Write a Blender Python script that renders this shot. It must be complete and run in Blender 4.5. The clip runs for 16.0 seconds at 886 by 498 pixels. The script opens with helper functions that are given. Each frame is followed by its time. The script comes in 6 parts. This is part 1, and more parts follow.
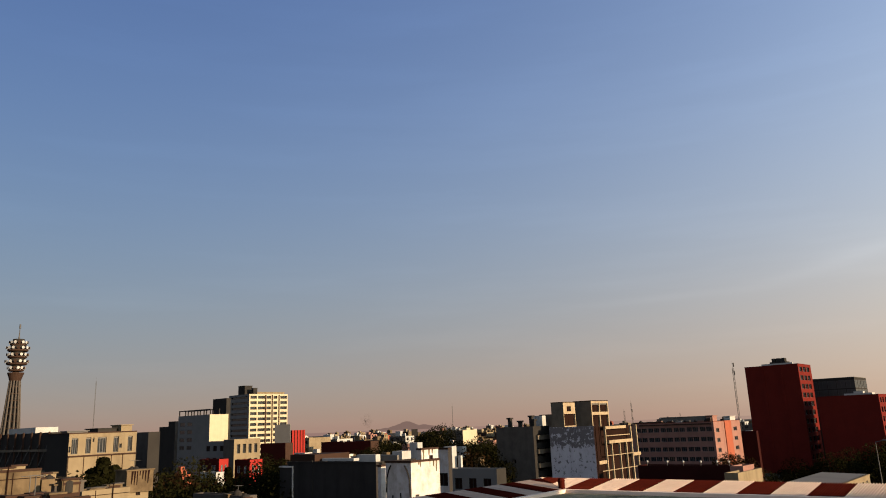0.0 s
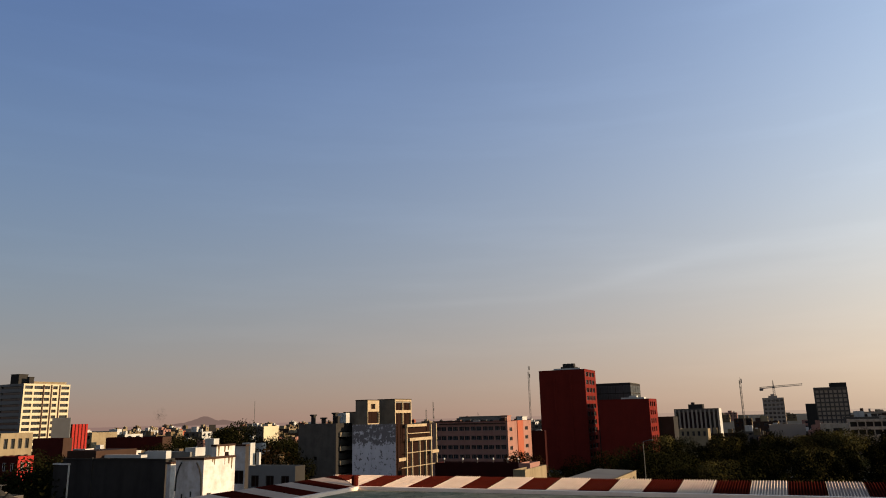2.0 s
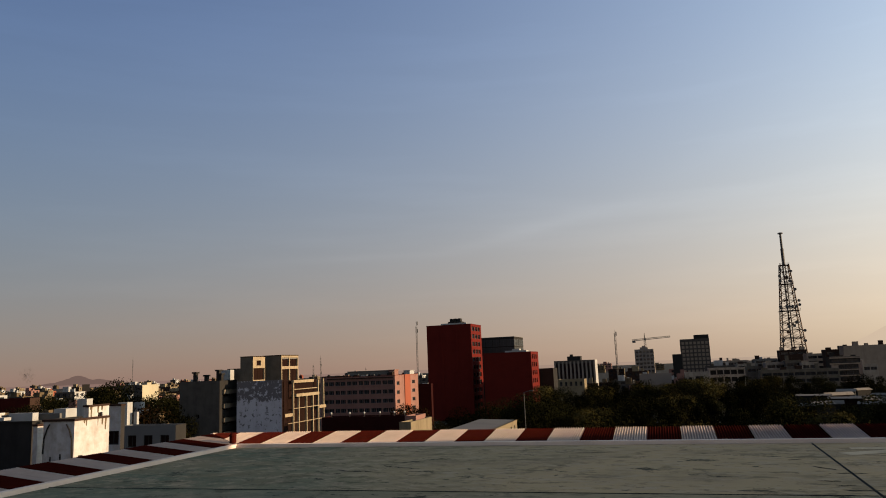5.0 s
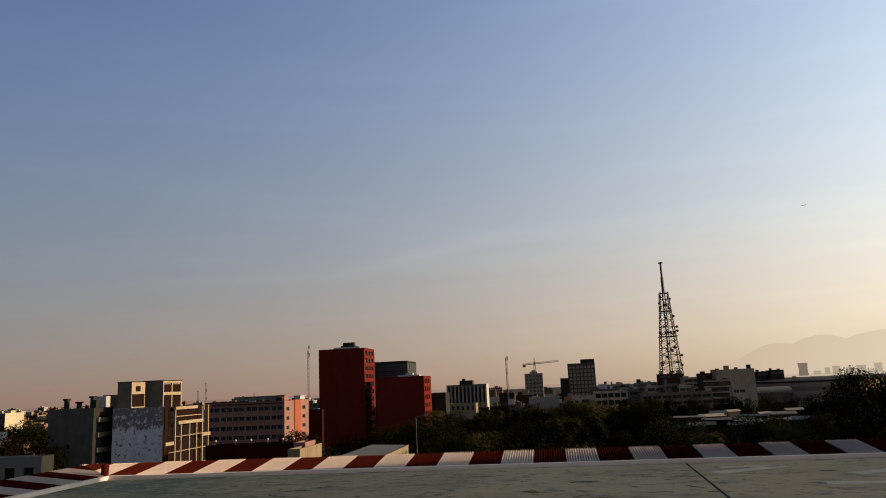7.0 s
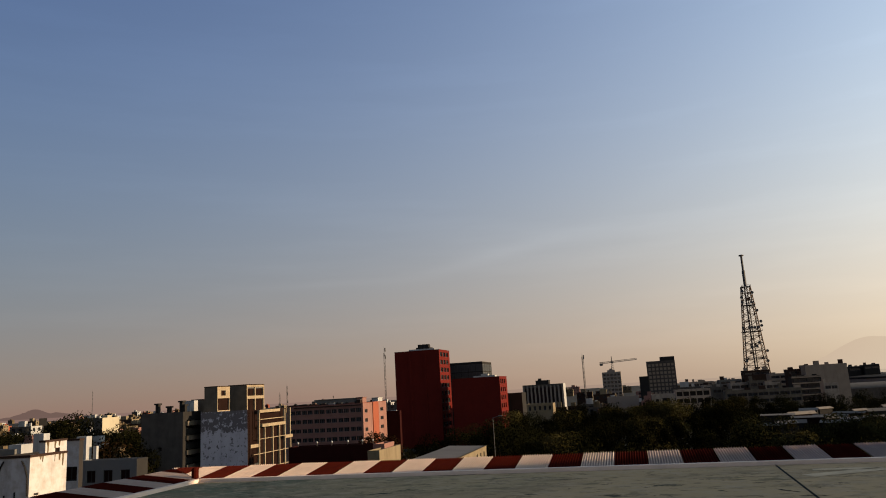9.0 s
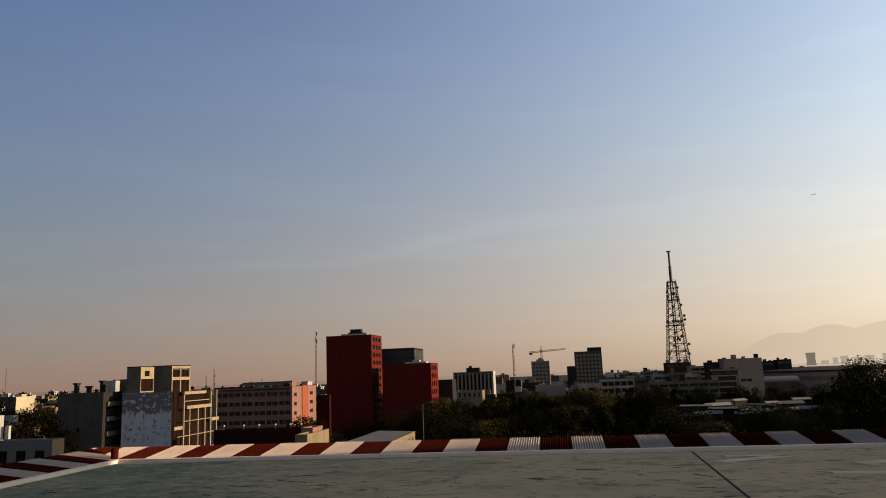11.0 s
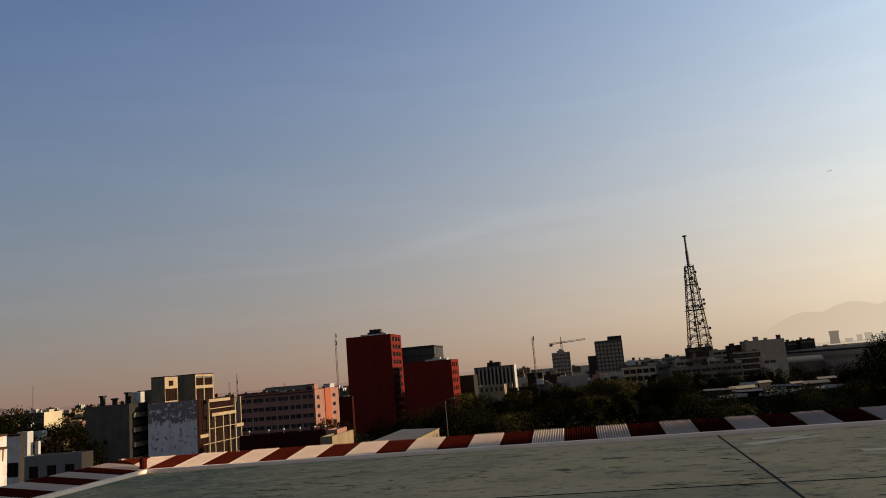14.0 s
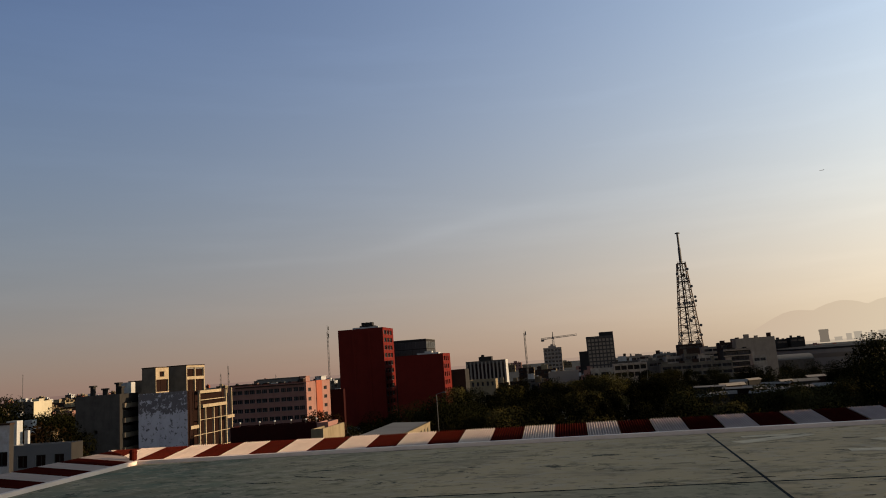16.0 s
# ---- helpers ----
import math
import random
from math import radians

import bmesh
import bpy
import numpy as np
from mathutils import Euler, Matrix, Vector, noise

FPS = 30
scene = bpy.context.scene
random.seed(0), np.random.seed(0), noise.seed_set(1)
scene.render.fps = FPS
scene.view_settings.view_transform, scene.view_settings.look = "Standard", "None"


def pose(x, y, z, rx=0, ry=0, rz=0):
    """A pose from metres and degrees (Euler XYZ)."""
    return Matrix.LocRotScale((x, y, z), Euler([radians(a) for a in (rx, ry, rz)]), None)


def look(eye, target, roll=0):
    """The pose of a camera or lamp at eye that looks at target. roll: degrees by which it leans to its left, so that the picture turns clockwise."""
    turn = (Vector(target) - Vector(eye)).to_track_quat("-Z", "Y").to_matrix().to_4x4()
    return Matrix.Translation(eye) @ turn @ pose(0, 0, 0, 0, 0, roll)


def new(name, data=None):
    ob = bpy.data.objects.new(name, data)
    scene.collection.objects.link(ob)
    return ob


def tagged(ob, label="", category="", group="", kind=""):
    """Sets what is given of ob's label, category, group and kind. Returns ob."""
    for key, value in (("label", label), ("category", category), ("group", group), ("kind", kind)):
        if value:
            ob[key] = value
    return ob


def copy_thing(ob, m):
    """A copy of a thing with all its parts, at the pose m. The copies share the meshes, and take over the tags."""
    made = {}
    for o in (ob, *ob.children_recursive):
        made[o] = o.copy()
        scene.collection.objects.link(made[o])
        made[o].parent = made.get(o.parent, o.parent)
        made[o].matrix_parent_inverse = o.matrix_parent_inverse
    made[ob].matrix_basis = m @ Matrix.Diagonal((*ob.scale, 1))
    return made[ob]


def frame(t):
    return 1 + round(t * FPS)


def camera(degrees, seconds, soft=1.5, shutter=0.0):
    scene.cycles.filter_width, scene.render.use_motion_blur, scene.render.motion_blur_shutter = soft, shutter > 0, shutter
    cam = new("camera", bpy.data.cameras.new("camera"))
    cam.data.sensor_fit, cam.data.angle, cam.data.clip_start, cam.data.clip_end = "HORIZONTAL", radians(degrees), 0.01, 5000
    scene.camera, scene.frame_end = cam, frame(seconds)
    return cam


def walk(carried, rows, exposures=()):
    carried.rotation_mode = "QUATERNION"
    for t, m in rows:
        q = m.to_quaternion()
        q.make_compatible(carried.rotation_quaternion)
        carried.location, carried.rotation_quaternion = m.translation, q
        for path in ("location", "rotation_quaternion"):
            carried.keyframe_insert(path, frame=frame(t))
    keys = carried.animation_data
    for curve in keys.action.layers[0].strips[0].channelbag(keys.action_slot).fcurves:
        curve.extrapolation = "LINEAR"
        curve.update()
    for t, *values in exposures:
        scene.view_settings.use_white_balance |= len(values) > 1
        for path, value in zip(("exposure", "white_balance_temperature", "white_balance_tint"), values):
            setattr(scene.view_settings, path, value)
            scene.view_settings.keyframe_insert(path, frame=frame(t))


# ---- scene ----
cam = camera(62.79, 16.0, soft=1.0)
EYE = 24.0
STOPS = 1.3
# seconds, x, y, lift, tilt, roll, turn
PATH = [
    (0.0, -0.312, -0.199, 0.000, 103.55, 2.26, 40.48),
    (0.5, -0.312, -0.199, 0.000, 101.89, 2.08, 38.38),
    (1.0, -0.304, -0.193, 0.000, 100.92, 2.42, 38.23),
    (1.5, -0.270, -0.172, 0.000, 102.29, 2.44, 36.12),
    (1.7, -0.245, -0.156, 0.000, 102.63, 2.17, 31.24),
    (1.9, -0.202, -0.129, 0.000, 102.77, 1.51, 26.83),
    (2.0, -0.186, -0.118, 0.000, 102.86, 1.40, 25.53),
    (2.5, -0.169, -0.107, 0.000, 103.39, 1.10, 23.70),
    (3.0, -0.135, -0.086, 0.000, 102.67, 0.83, 21.82),
    (3.5, -0.118, -0.075, 0.000, 101.45, 1.26, 19.98),
    (4.0, -0.076, -0.048, 0.000, 97.94, 2.41, 18.25),
    (4.2, -0.067, -0.043, 0.000, 98.59, 2.10, 18.01),
    (6.3, 0.000, 0.000, 0.045, 99.65, 3.48, 11.68),
    (6.5, 0.000, 0.000, 0.045, 100.28, 3.27, 10.26),
    (7.0, 0.000, 0.000, 0.017, 100.64, 2.56, 8.56),
    (7.5, 0.000, 0.000, 0.027, 100.12, 2.07, 9.97),
    (8.0, 0.000, 0.000, 0.045, 100.13, 2.71, 10.93),
    (8.2, 0.000, 0.000, 0.050, 100.28, 2.74, 11.81),
    (10.3, 0.000, 0.000, 0.070, 101.47, 4.03, 15.96),
    (10.5, 0.000, 0.000, 0.070, 100.10, 4.31, 14.17),
    (11.0, 0.000, 0.000, 0.018, 99.67, 2.15, 9.09),
    (11.5, 0.000, 0.000, 0.073, 99.01, 1.99, 7.76),
    (12.0, 0.000, 0.000, 0.057, 99.50, 3.18, 8.51),
    (12.5, 0.000, 0.000, 0.011, 97.75, 4.43, 14.02),
    (13.0, 0.000, 0.000, 0.020, 100.66, 5.34, 16.95),
    (13.1, 0.000, 0.000, 0.020, 100.84, 4.53, 14.15),
    (13.2, 0.000, 0.000, 0.020, 100.73, 4.61, 15.34),
    (13.5, 0.000, 0.000, 0.015, 100.41, 5.67, 15.45),
    (14.0, 0.000, 0.000, 0.013, 99.49, 4.82, 10.72),
    (14.5, 0.000, 0.000, 0.072, 99.06, 5.66, 10.76),
    (15.0, 0.000, 0.000, 0.111, 98.32, 5.31, 9.46),
    (15.5, 0.000, 0.000, 0.045, 98.92, 5.12, 9.01),
    (16.0, 0.000, 0.000, 0.042, 98.96, 4.17, 10.07),
]
walk(cam, [(t, pose(x, y, EYE + dz, rx, ry, rz)) for t, x, y, dz, rx, ry, rz in PATH], [(t, STOPS + e) for t, e in ((0.0, 0.03), (1.5, -0.02), (2.0, -0.10), (3.5, -0.30), (4.0, -0.24), (4.3, -0.28), (7.0, -0.37), (8.1, -0.42), (10.4, -0.31), (11.0, -0.37), (12.5, -0.47), (13.0, -0.33), (14.0, -0.42), (15.0, -0.45), (16.0, -0.43))])

# ---- world and sun ----
SUN_AZ, SUN_EL = 84.0, 11.0            # clockwise from +y, and height, in degrees
world = bpy.data.worlds.new("world")
scene.world = world
world.use_nodes = True
wn, wl = world.node_tree.nodes, world.node_tree.links
sky = wn.new("ShaderNodeTexSky")
sky.sky_type = "NISHITA"
sky.sun_disc = False
sky.sun_elevation, sky.sun_rotation = radians(SUN_EL), radians(SUN_AZ)
sky.altitude, sky.air_density, sky.dust_density, sky.ozone_density = 2200, 1.0, 2.0, 1.5
# hazy evening air: the sky brightens and warms towards the sun and the horizon (natural logarithm of the radiance, by channel)
wco = wn.new("ShaderNodeTexCoord")
wdot = wn.new("ShaderNodeVectorMath")
wdot.operation = "DOT_PRODUCT"
wdot.inputs[1].default_value = (math.sin(radians(SUN_AZ)), math.cos(radians(SUN_AZ)), 0)
wl.new(wco.outputs["Generated"], wdot.inputs[0])
wsep = wn.new("ShaderNodeSeparateXYZ")
wl.new(wco.outputs["Generated"], wsep.inputs["Vector"])


def wmath(op, a, b=None, c=None):
    node = wn.new("ShaderNodeMath")
    node.operation = op
    for i, v in enumerate((a, b, c)):
        if v is None:
            continue
        if isinstance(v, (int, float)):
            node.inputs[i].default_value = v
        else:
            wl.new(v, node.inputs[i])
    return node.outputs[0]


w_s = wdot.outputs["Value"]
w_z = wmath("MAXIMUM", wsep.outputs["Z"], 0.0)
w_h = wmath("EXPONENT", wmath("MULTIPLY", w_z, -9.0))
w_g = wmath("EXPONENT", wmath("MULTIPLY", w_z, -22.0))
terms = (w_g, wmath("MULTIPLY", w_g, w_s), w_s, wmath("MULTIPLY", w_s, w_s), w_z, wmath("MULTIPLY", w_z, w_z), w_h, wmath("MULTIPLY", w_h, w_s), wmath("MULTIPLY", w_z, w_s))
wrgb = wn.new("ShaderNodeCombineColor")
SKY = ((-0.220, -0.310, -0.287, 1.170, 0.328, -2.038, -0.178, -0.046, -0.003, 0.639),
       (-0.305, -0.163, -0.083, 1.044, 0.470, -0.886, -0.817, -0.479, 0.196, 0.499),
       (-0.528, 0.078, -0.096, 0.918, 0.497, 1.049, -1.959, -0.790, 0.217, 0.043))
for ch, (k0, *ks) in enumerate(SKY):
    total = k0
    for term, k in zip(terms, ks):
        total = wmath("MULTIPLY_ADD", term, k, total)
    wl.new(wmath("EXPONENT", total), wrgb.inputs[ch])
# faint high cirrus streaks
wmap = wn.new("ShaderNodeMapping")
wmap.inputs["Rotation"].default_value = (radians(9), radians(-7), 0)
wmap.inputs["Scale"].default_value = (1.1, 1.1, 11.0)
wl.new(wco.outputs["Generated"], wmap.inputs["Vector"])
wcir = wn.new("ShaderNodeTexNoise")
wcir.inputs["Scale"].default_value, wcir.inputs["Detail"].default_value, wcir.inputs["Roughness"].default_value = 2.2, 5, 0.55
wl.new(wmap.outputs["Vector"], wcir.inputs["Vector"])
wveil = wn.new("ShaderNodeMapRange")
wveil.inputs["From Min"].default_value, wveil.inputs["From Max"].default_value = 0.50, 0.78
wveil.inputs["To Min"].default_value, wveil.inputs["To Max"].default_value = 0.99, 1.05
wl.new(wcir.outputs["Fac"], wveil.inputs["Value"])


def bearing(az, el):
    """Unit vector to a bearing (from the first view) and elevation."""
    a, e = radians(az - 40.5), radians(el)
    return Vector((math.sin(a) * math.cos(e), math.cos(a) * math.cos(e), math.sin(e)))


def wdotted(v):
    node = wn.new("ShaderNodeVectorMath")
    node.operation = "DOT_PRODUCT"
    node.inputs[1].default_value = tuple(v)
    wl.new(wco.outputs["Generated"], node.inputs[0])
    return node.outputs["Value"]


# two thin wind-drawn cirrus bands
veil = wveil.outputs["Result"]
for p, q, wide, amount in (((24.5, 8.9), (35.5, 11.1), 0.010, 0.11), ((12.0, 8.4), (24.0, 8.75), 0.006, 0.10), ((40.0, 12.6), (50.0, 16.5), 0.016, 0.03)):
    p, q = bearing(*p), bearing(*q)
    across = wmath("DIVIDE", wdotted(p.cross(q).normalized()), wide)
    along = wmath("DIVIDE", wdotted((q - p).normalized()), 0.0 + (q - p).length * 0.55)
    mid = (q - p).normalized().dot((p + q) / 2) / ((q - p).length * 0.55)
    along = wmath("SUBTRACT", along, mid)
    fall = wmath("EXPONENT", wmath("MULTIPLY", wmath("ADD", wmath("MULTIPLY", across, across), wmath("MULTIPLY", along, along)), -1.0))
    veil = wmath("MULTIPLY_ADD", wmath("MULTIPLY", fall, wcir.outputs["Fac"]), amount, veil)
wmul = wn.new("ShaderNodeVectorMath")
wmul.operation = "SCALE"
wl.new(wrgb.outputs["Color"], wmul.inputs[0])
wl.new(veil, wmul.inputs["Scale"])
wnis = wn.new("ShaderNodeVectorMath")
wnis.operation = "SCALE"
wnis.inputs["Scale"].default_value = 0.16
wl.new(sky.outputs["Color"], wnis.inputs[0])
wmix = wn.new("ShaderNodeMix")
wmix.data_type = "RGBA"
wmix.inputs["Factor"].default_value = 0.06
wl.new(wmul.outputs["Vector"], wmix.inputs["A"])
wl.new(wnis.outputs["Vector"], wmix.inputs["B"])
wl.new(wmix.outputs["Result"], wn["Background"].inputs["Color"])
wn["Background"].inputs["Strength"].default_value = 2.0 ** -STOPS

sun_data = bpy.data.lights.new("sun", "SUN")
sun_data.energy, sun_data.angle, sun_data.color = 5.0, radians(0.6), (1.0, 0.74, 0.47)
sun_lamp = new("sun", sun_data)
sa, se = radians(SUN_AZ), radians(SUN_EL)
sun_dir = Vector((math.sin(sa) * math.cos(se), math.cos(sa) * math.cos(se), math.sin(se)))
sun_lamp.matrix_world = look(sun_dir * 3000, (0, 0, 0))

# ---- materials ----


def material(name, color, color2=None, scale=2.0, rough=0.8, metal=0.0, bump=0.15, streak=0.0, fine=18.0, vary=0.0, blotch=0.5, spec=0.03):
    """Two-scale mottled surface: broad stains, fine grain, optional rain streaks and a shift from piece to piece."""
    m = bpy.data.materials.new(name)
    m.use_nodes = True
    n, l = m.node_tree.nodes, m.node_tree.links
    bsdf = n["Principled BSDF"]
    color2 = color2 or tuple(c * 0.6 for c in color)
    co = n.new("ShaderNodeTexCoord")
    big = n.new("ShaderNodeTexNoise")
    big.inputs["Scale"].default_value, big.inputs["Detail"].default_value, big.inputs["Roughness"].default_value = 1.0 / scale, 6, 0.65
    l.new(co.outputs["Object"], big.inputs["Vector"])
    ramp = n.new("ShaderNodeMapRange")
    ramp.inputs["From Min"].default_value, ramp.inputs["From Max"].default_value = 0.42, 0.72
    ramp.inputs["To Max"].default_value = blotch
    l.new(big.outputs["Fac"], ramp.inputs["Value"])
    mix = n.new("ShaderNodeMix")
    mix.data_type = "RGBA"
    mix.inputs["A"].default_value, mix.inputs["B"].default_value = (*color, 1), (*color2, 1)
    l.new(ramp.outputs["Result"], mix.inputs["Factor"])
    out = mix.outputs["Result"]
    if streak:
        mp = n.new("ShaderNodeMapping")
        mp.inputs["Scale"].default_value = (0.45, 0.45, 0.07)
        l.new(co.outputs["Object"], mp.inputs["Vector"])
        st = n.new("ShaderNodeTexNoise")
        st.inputs["Scale"].default_value, st.inputs["Detail"].default_value, st.inputs["Roughness"].default_value = 1.0, 7, 0.7
        l.new(mp.outputs["Vector"], st.inputs["Vector"])
        r2 = n.new("ShaderNodeMapRange")
        r2.inputs["From Min"].default_value, r2.inputs["From Max"].default_value, r2.inputs["To Max"].default_value = 0.48, 0.85, streak * 0.8
        l.new(st.outputs["Fac"], r2.inputs["Value"])
        mx = n.new("ShaderNodeMix")
        mx.data_type = "RGBA"
        mx.inputs["B"].default_value = (*[c * 0.35 for c in color2], 1)
        l.new(out, mx.inputs["A"])
        l.new(r2.outputs["Result"], mx.inputs["Factor"])
        out = mx.outputs["Result"]
    if vary:
        info = n.new("ShaderNodeObjectInfo")
        r3 = n.new("ShaderNodeMapRange")
        r3.inputs["To Min"].default_value, r3.inputs["To Max"].default_value = 1 - vary, 1 + vary
        l.new(info.outputs["Random"], r3.inputs["Value"])
        hs = n.new("ShaderNodeHueSaturation")
        l.new(r3.outputs["Result"], hs.inputs["Value"])
        l.new(out, hs.inputs["Color"])
        out = hs.outputs["Color"]
    l.new(out, bsdf.inputs["Base Color"])
    gr = n.new("ShaderNodeTexNoise")
    gr.inputs["Scale"].default_value, gr.inputs["Detail"].default_value = fine, 4
    l.new(co.outputs["Object"], gr.inputs["Vector"])
    bp = n.new("ShaderNodeBump")
    bp.inputs["Strength"].default_value, bp.inputs["Distance"].default_value = bump, 0.02
    l.new(gr.outputs["Fac"], bp.inputs["Height"])
    l.new(bp.outputs["Normal"], bsdf.inputs["Normal"])
    bsdf.inputs["Roughness"].default_value, bsdf.inputs["Metallic"].default_value = rough, metal
    bsdf.inputs["Specular IOR Level"].default_value = spec if rough > 0.5 else 0.5
    return m


def glass_material(name, color, rough=0.12):
    """Window glass of an unlit room: dark, glossy."""
    m = material(name, color, scale=3.0, rough=rough, bump=0.02, fine=0.8)
    m.node_tree.nodes["Principled BSDF"].inputs["IOR"].default_value = 1.5
    return m


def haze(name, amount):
    """Painted distance haze: emission in the horizon sky's colour, scaled by amount."""
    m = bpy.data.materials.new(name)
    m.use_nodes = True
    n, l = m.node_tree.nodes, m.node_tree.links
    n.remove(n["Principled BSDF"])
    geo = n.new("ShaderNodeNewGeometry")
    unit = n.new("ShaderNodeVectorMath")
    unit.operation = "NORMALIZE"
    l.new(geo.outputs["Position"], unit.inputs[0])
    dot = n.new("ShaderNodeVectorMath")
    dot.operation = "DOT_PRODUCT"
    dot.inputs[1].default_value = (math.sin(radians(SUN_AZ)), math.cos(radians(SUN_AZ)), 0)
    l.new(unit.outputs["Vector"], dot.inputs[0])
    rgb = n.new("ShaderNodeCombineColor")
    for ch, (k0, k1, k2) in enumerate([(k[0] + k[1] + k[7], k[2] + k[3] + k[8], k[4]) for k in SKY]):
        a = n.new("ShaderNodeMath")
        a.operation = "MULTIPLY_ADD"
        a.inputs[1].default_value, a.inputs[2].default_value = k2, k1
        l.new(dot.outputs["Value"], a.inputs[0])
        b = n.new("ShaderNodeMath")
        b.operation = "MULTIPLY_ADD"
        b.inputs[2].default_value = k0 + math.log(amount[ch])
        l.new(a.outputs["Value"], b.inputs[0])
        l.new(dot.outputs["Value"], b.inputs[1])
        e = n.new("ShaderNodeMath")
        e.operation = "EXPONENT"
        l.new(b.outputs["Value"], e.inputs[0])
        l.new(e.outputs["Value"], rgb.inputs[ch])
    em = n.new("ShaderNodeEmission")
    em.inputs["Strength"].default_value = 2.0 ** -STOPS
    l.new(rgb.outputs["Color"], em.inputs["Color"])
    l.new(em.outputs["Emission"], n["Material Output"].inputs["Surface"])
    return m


M_WHITE = material("white_paint", (0.2738, 0.2668, 0.2519), (0.1716, 0.1599, 0.1451), 3.0, streak=0.5)
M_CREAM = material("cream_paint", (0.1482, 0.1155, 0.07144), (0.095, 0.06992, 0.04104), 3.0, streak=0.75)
M_TAN = material("tan_plaster", (0.09435, 0.06793, 0.039), (0.03774, 0.02642, 0.01572), 1.4, streak=0.9, blotch=0.9)
M_GREY = material("grey_plaster", (0.0638, 0.0539, 0.0451), (0.033, 0.0275, 0.0231), 2.2, streak=0.7, blotch=0.7)
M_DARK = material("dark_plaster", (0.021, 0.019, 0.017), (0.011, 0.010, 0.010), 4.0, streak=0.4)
M_BLUEGREY = material("blue_grey_cladding", (0.100, 0.097, 0.094), (0.066, 0.064, 0.064), 6.0)
M_BRICK = material("red_brick", (0.080, 0.0095, 0.0065), (0.052, 0.0060, 0.0042), 5.0, fine=9.0, streak=0.25)
M_DARKRED = material("dark_red_paint", (0.043, 0.007, 0.005), (0.022, 0.004, 0.003), 4.0, streak=0.3)
M_REDPAINT = material("bright_red_paint", (0.1824, 0.01672, 0.01292), (0.1262, 0.00988, 0.00836), 3.0, streak=0.3)
M_PINK = material("pink_stucco", (0.176, 0.092, 0.073), (0.119, 0.060, 0.047), 5.0, streak=0.45)
M_TERRA = material("terracotta_stucco", (0.192, 0.056, 0.0312), (0.1328, 0.0352, 0.0208), 5.0)
M_BROWN = material("brown_plaster", (0.0296, 0.0168, 0.012), (0.0176, 0.0104, 0.0064), 4.0, streak=0.3)
# near-black for painted interior shade, also for panes, joints and rain marks
M_INSIDE = material("shade_and_grime_brown", (0.011, 0.0048, 0.0032), (0.005, 0.0026, 0.002), 2.0)
M_TANGREY = material("dusty_tan_grey_plaster", (0.09975, 0.0817, 0.0608), (0.057, 0.0456, 0.0342), 2.0, streak=0.7, blotch=0.8)
M_DIRTYWHITE = material("grimy_off_white_paint", (0.247, 0.2015, 0.156), (0.117, 0.091, 0.0676), 2.4, streak=0.9, blotch=0.8)
M_WARMGREY = material("warm_grey_concrete", (0.2228, 0.1701, 0.1242), (0.1283, 0.0972, 0.07155), 5.0, streak=0.5)
M_ROOF = material("roof_screed", (0.1048, 0.0976, 0.0872), (0.0632, 0.0592, 0.052), 5.0)
M_ROOFRED = material("red_roof_coating", (0.122, 0.039, 0.026), (0.070, 0.026, 0.020), 5.0)
M_METAL = material("grey_steel", (0.070, 0.067, 0.065), (0.039, 0.037, 0.035), 2.0, rough=0.6, metal=0.3)
M_MASTSTEEL = material("weathered_tower_steel", (0.13, 0.085, 0.055), (0.075, 0.05, 0.034), 3.0, rough=0.7)
M_GLASS = glass_material("dark_window_glass", (0.009, 0.010, 0.012))
M_GREENGLASS = glass_material("green_curtain_glass", (0.007, 0.008, 0.007), 0.45)
M_BARK = material("bark", (0.026, 0.020, 0.014), (0.013, 0.011, 0.008), 0.5, bump=0.6)
M_LEAF = material("leaf_green", (0.0068, 0.00663, 0.002295), (0.00221, 0.002295, 0.000935), 5.0, vary=0.65, rough=0.9, spec=0.0, blotch=0.9)
# olive brightened to stand in for sunlit tufts among the dark crowns
M_LEAFOLIVE = material("leaf_olive", (0.034, 0.0285, 0.0095), (0.0095, 0.0085, 0.0032), 4.0, vary=0.5, rough=0.9, spec=0.0, blotch=0.9)
M_LEAFBROWN = material("leaf_brown", (0.01235, 0.006825, 0.002925), (0.0052, 0.00325, 0.00195), 3.0, vary=0.4, rough=0.9, spec=0.0, blotch=0.9)
M_GROUND = material("town_ground", (0.037, 0.035, 0.030), (0.020, 0.022, 0.015), 30.0)
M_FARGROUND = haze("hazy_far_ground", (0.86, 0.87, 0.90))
# distance haze is greyed into this concrete's base colour
M_FARGREY = material("hazy_far_concrete", (0.1812, 0.1463, 0.1187), (0.1313, 0.1075, 0.0875), 12.0, bump=0.0)

# ---- mesh helpers ----
A0 = 40.5                              # turn between the first view and the +y axis


def at(az, d):
    """Plan place at a bearing (degrees clockwise from the first view) and a distance."""
    a = radians(az - A0)
    return d * math.sin(a), d * math.cos(a)


def up(el, d):
    """Height of a point at that elevation and distance."""
    return EYE + d * math.tan(radians(el))


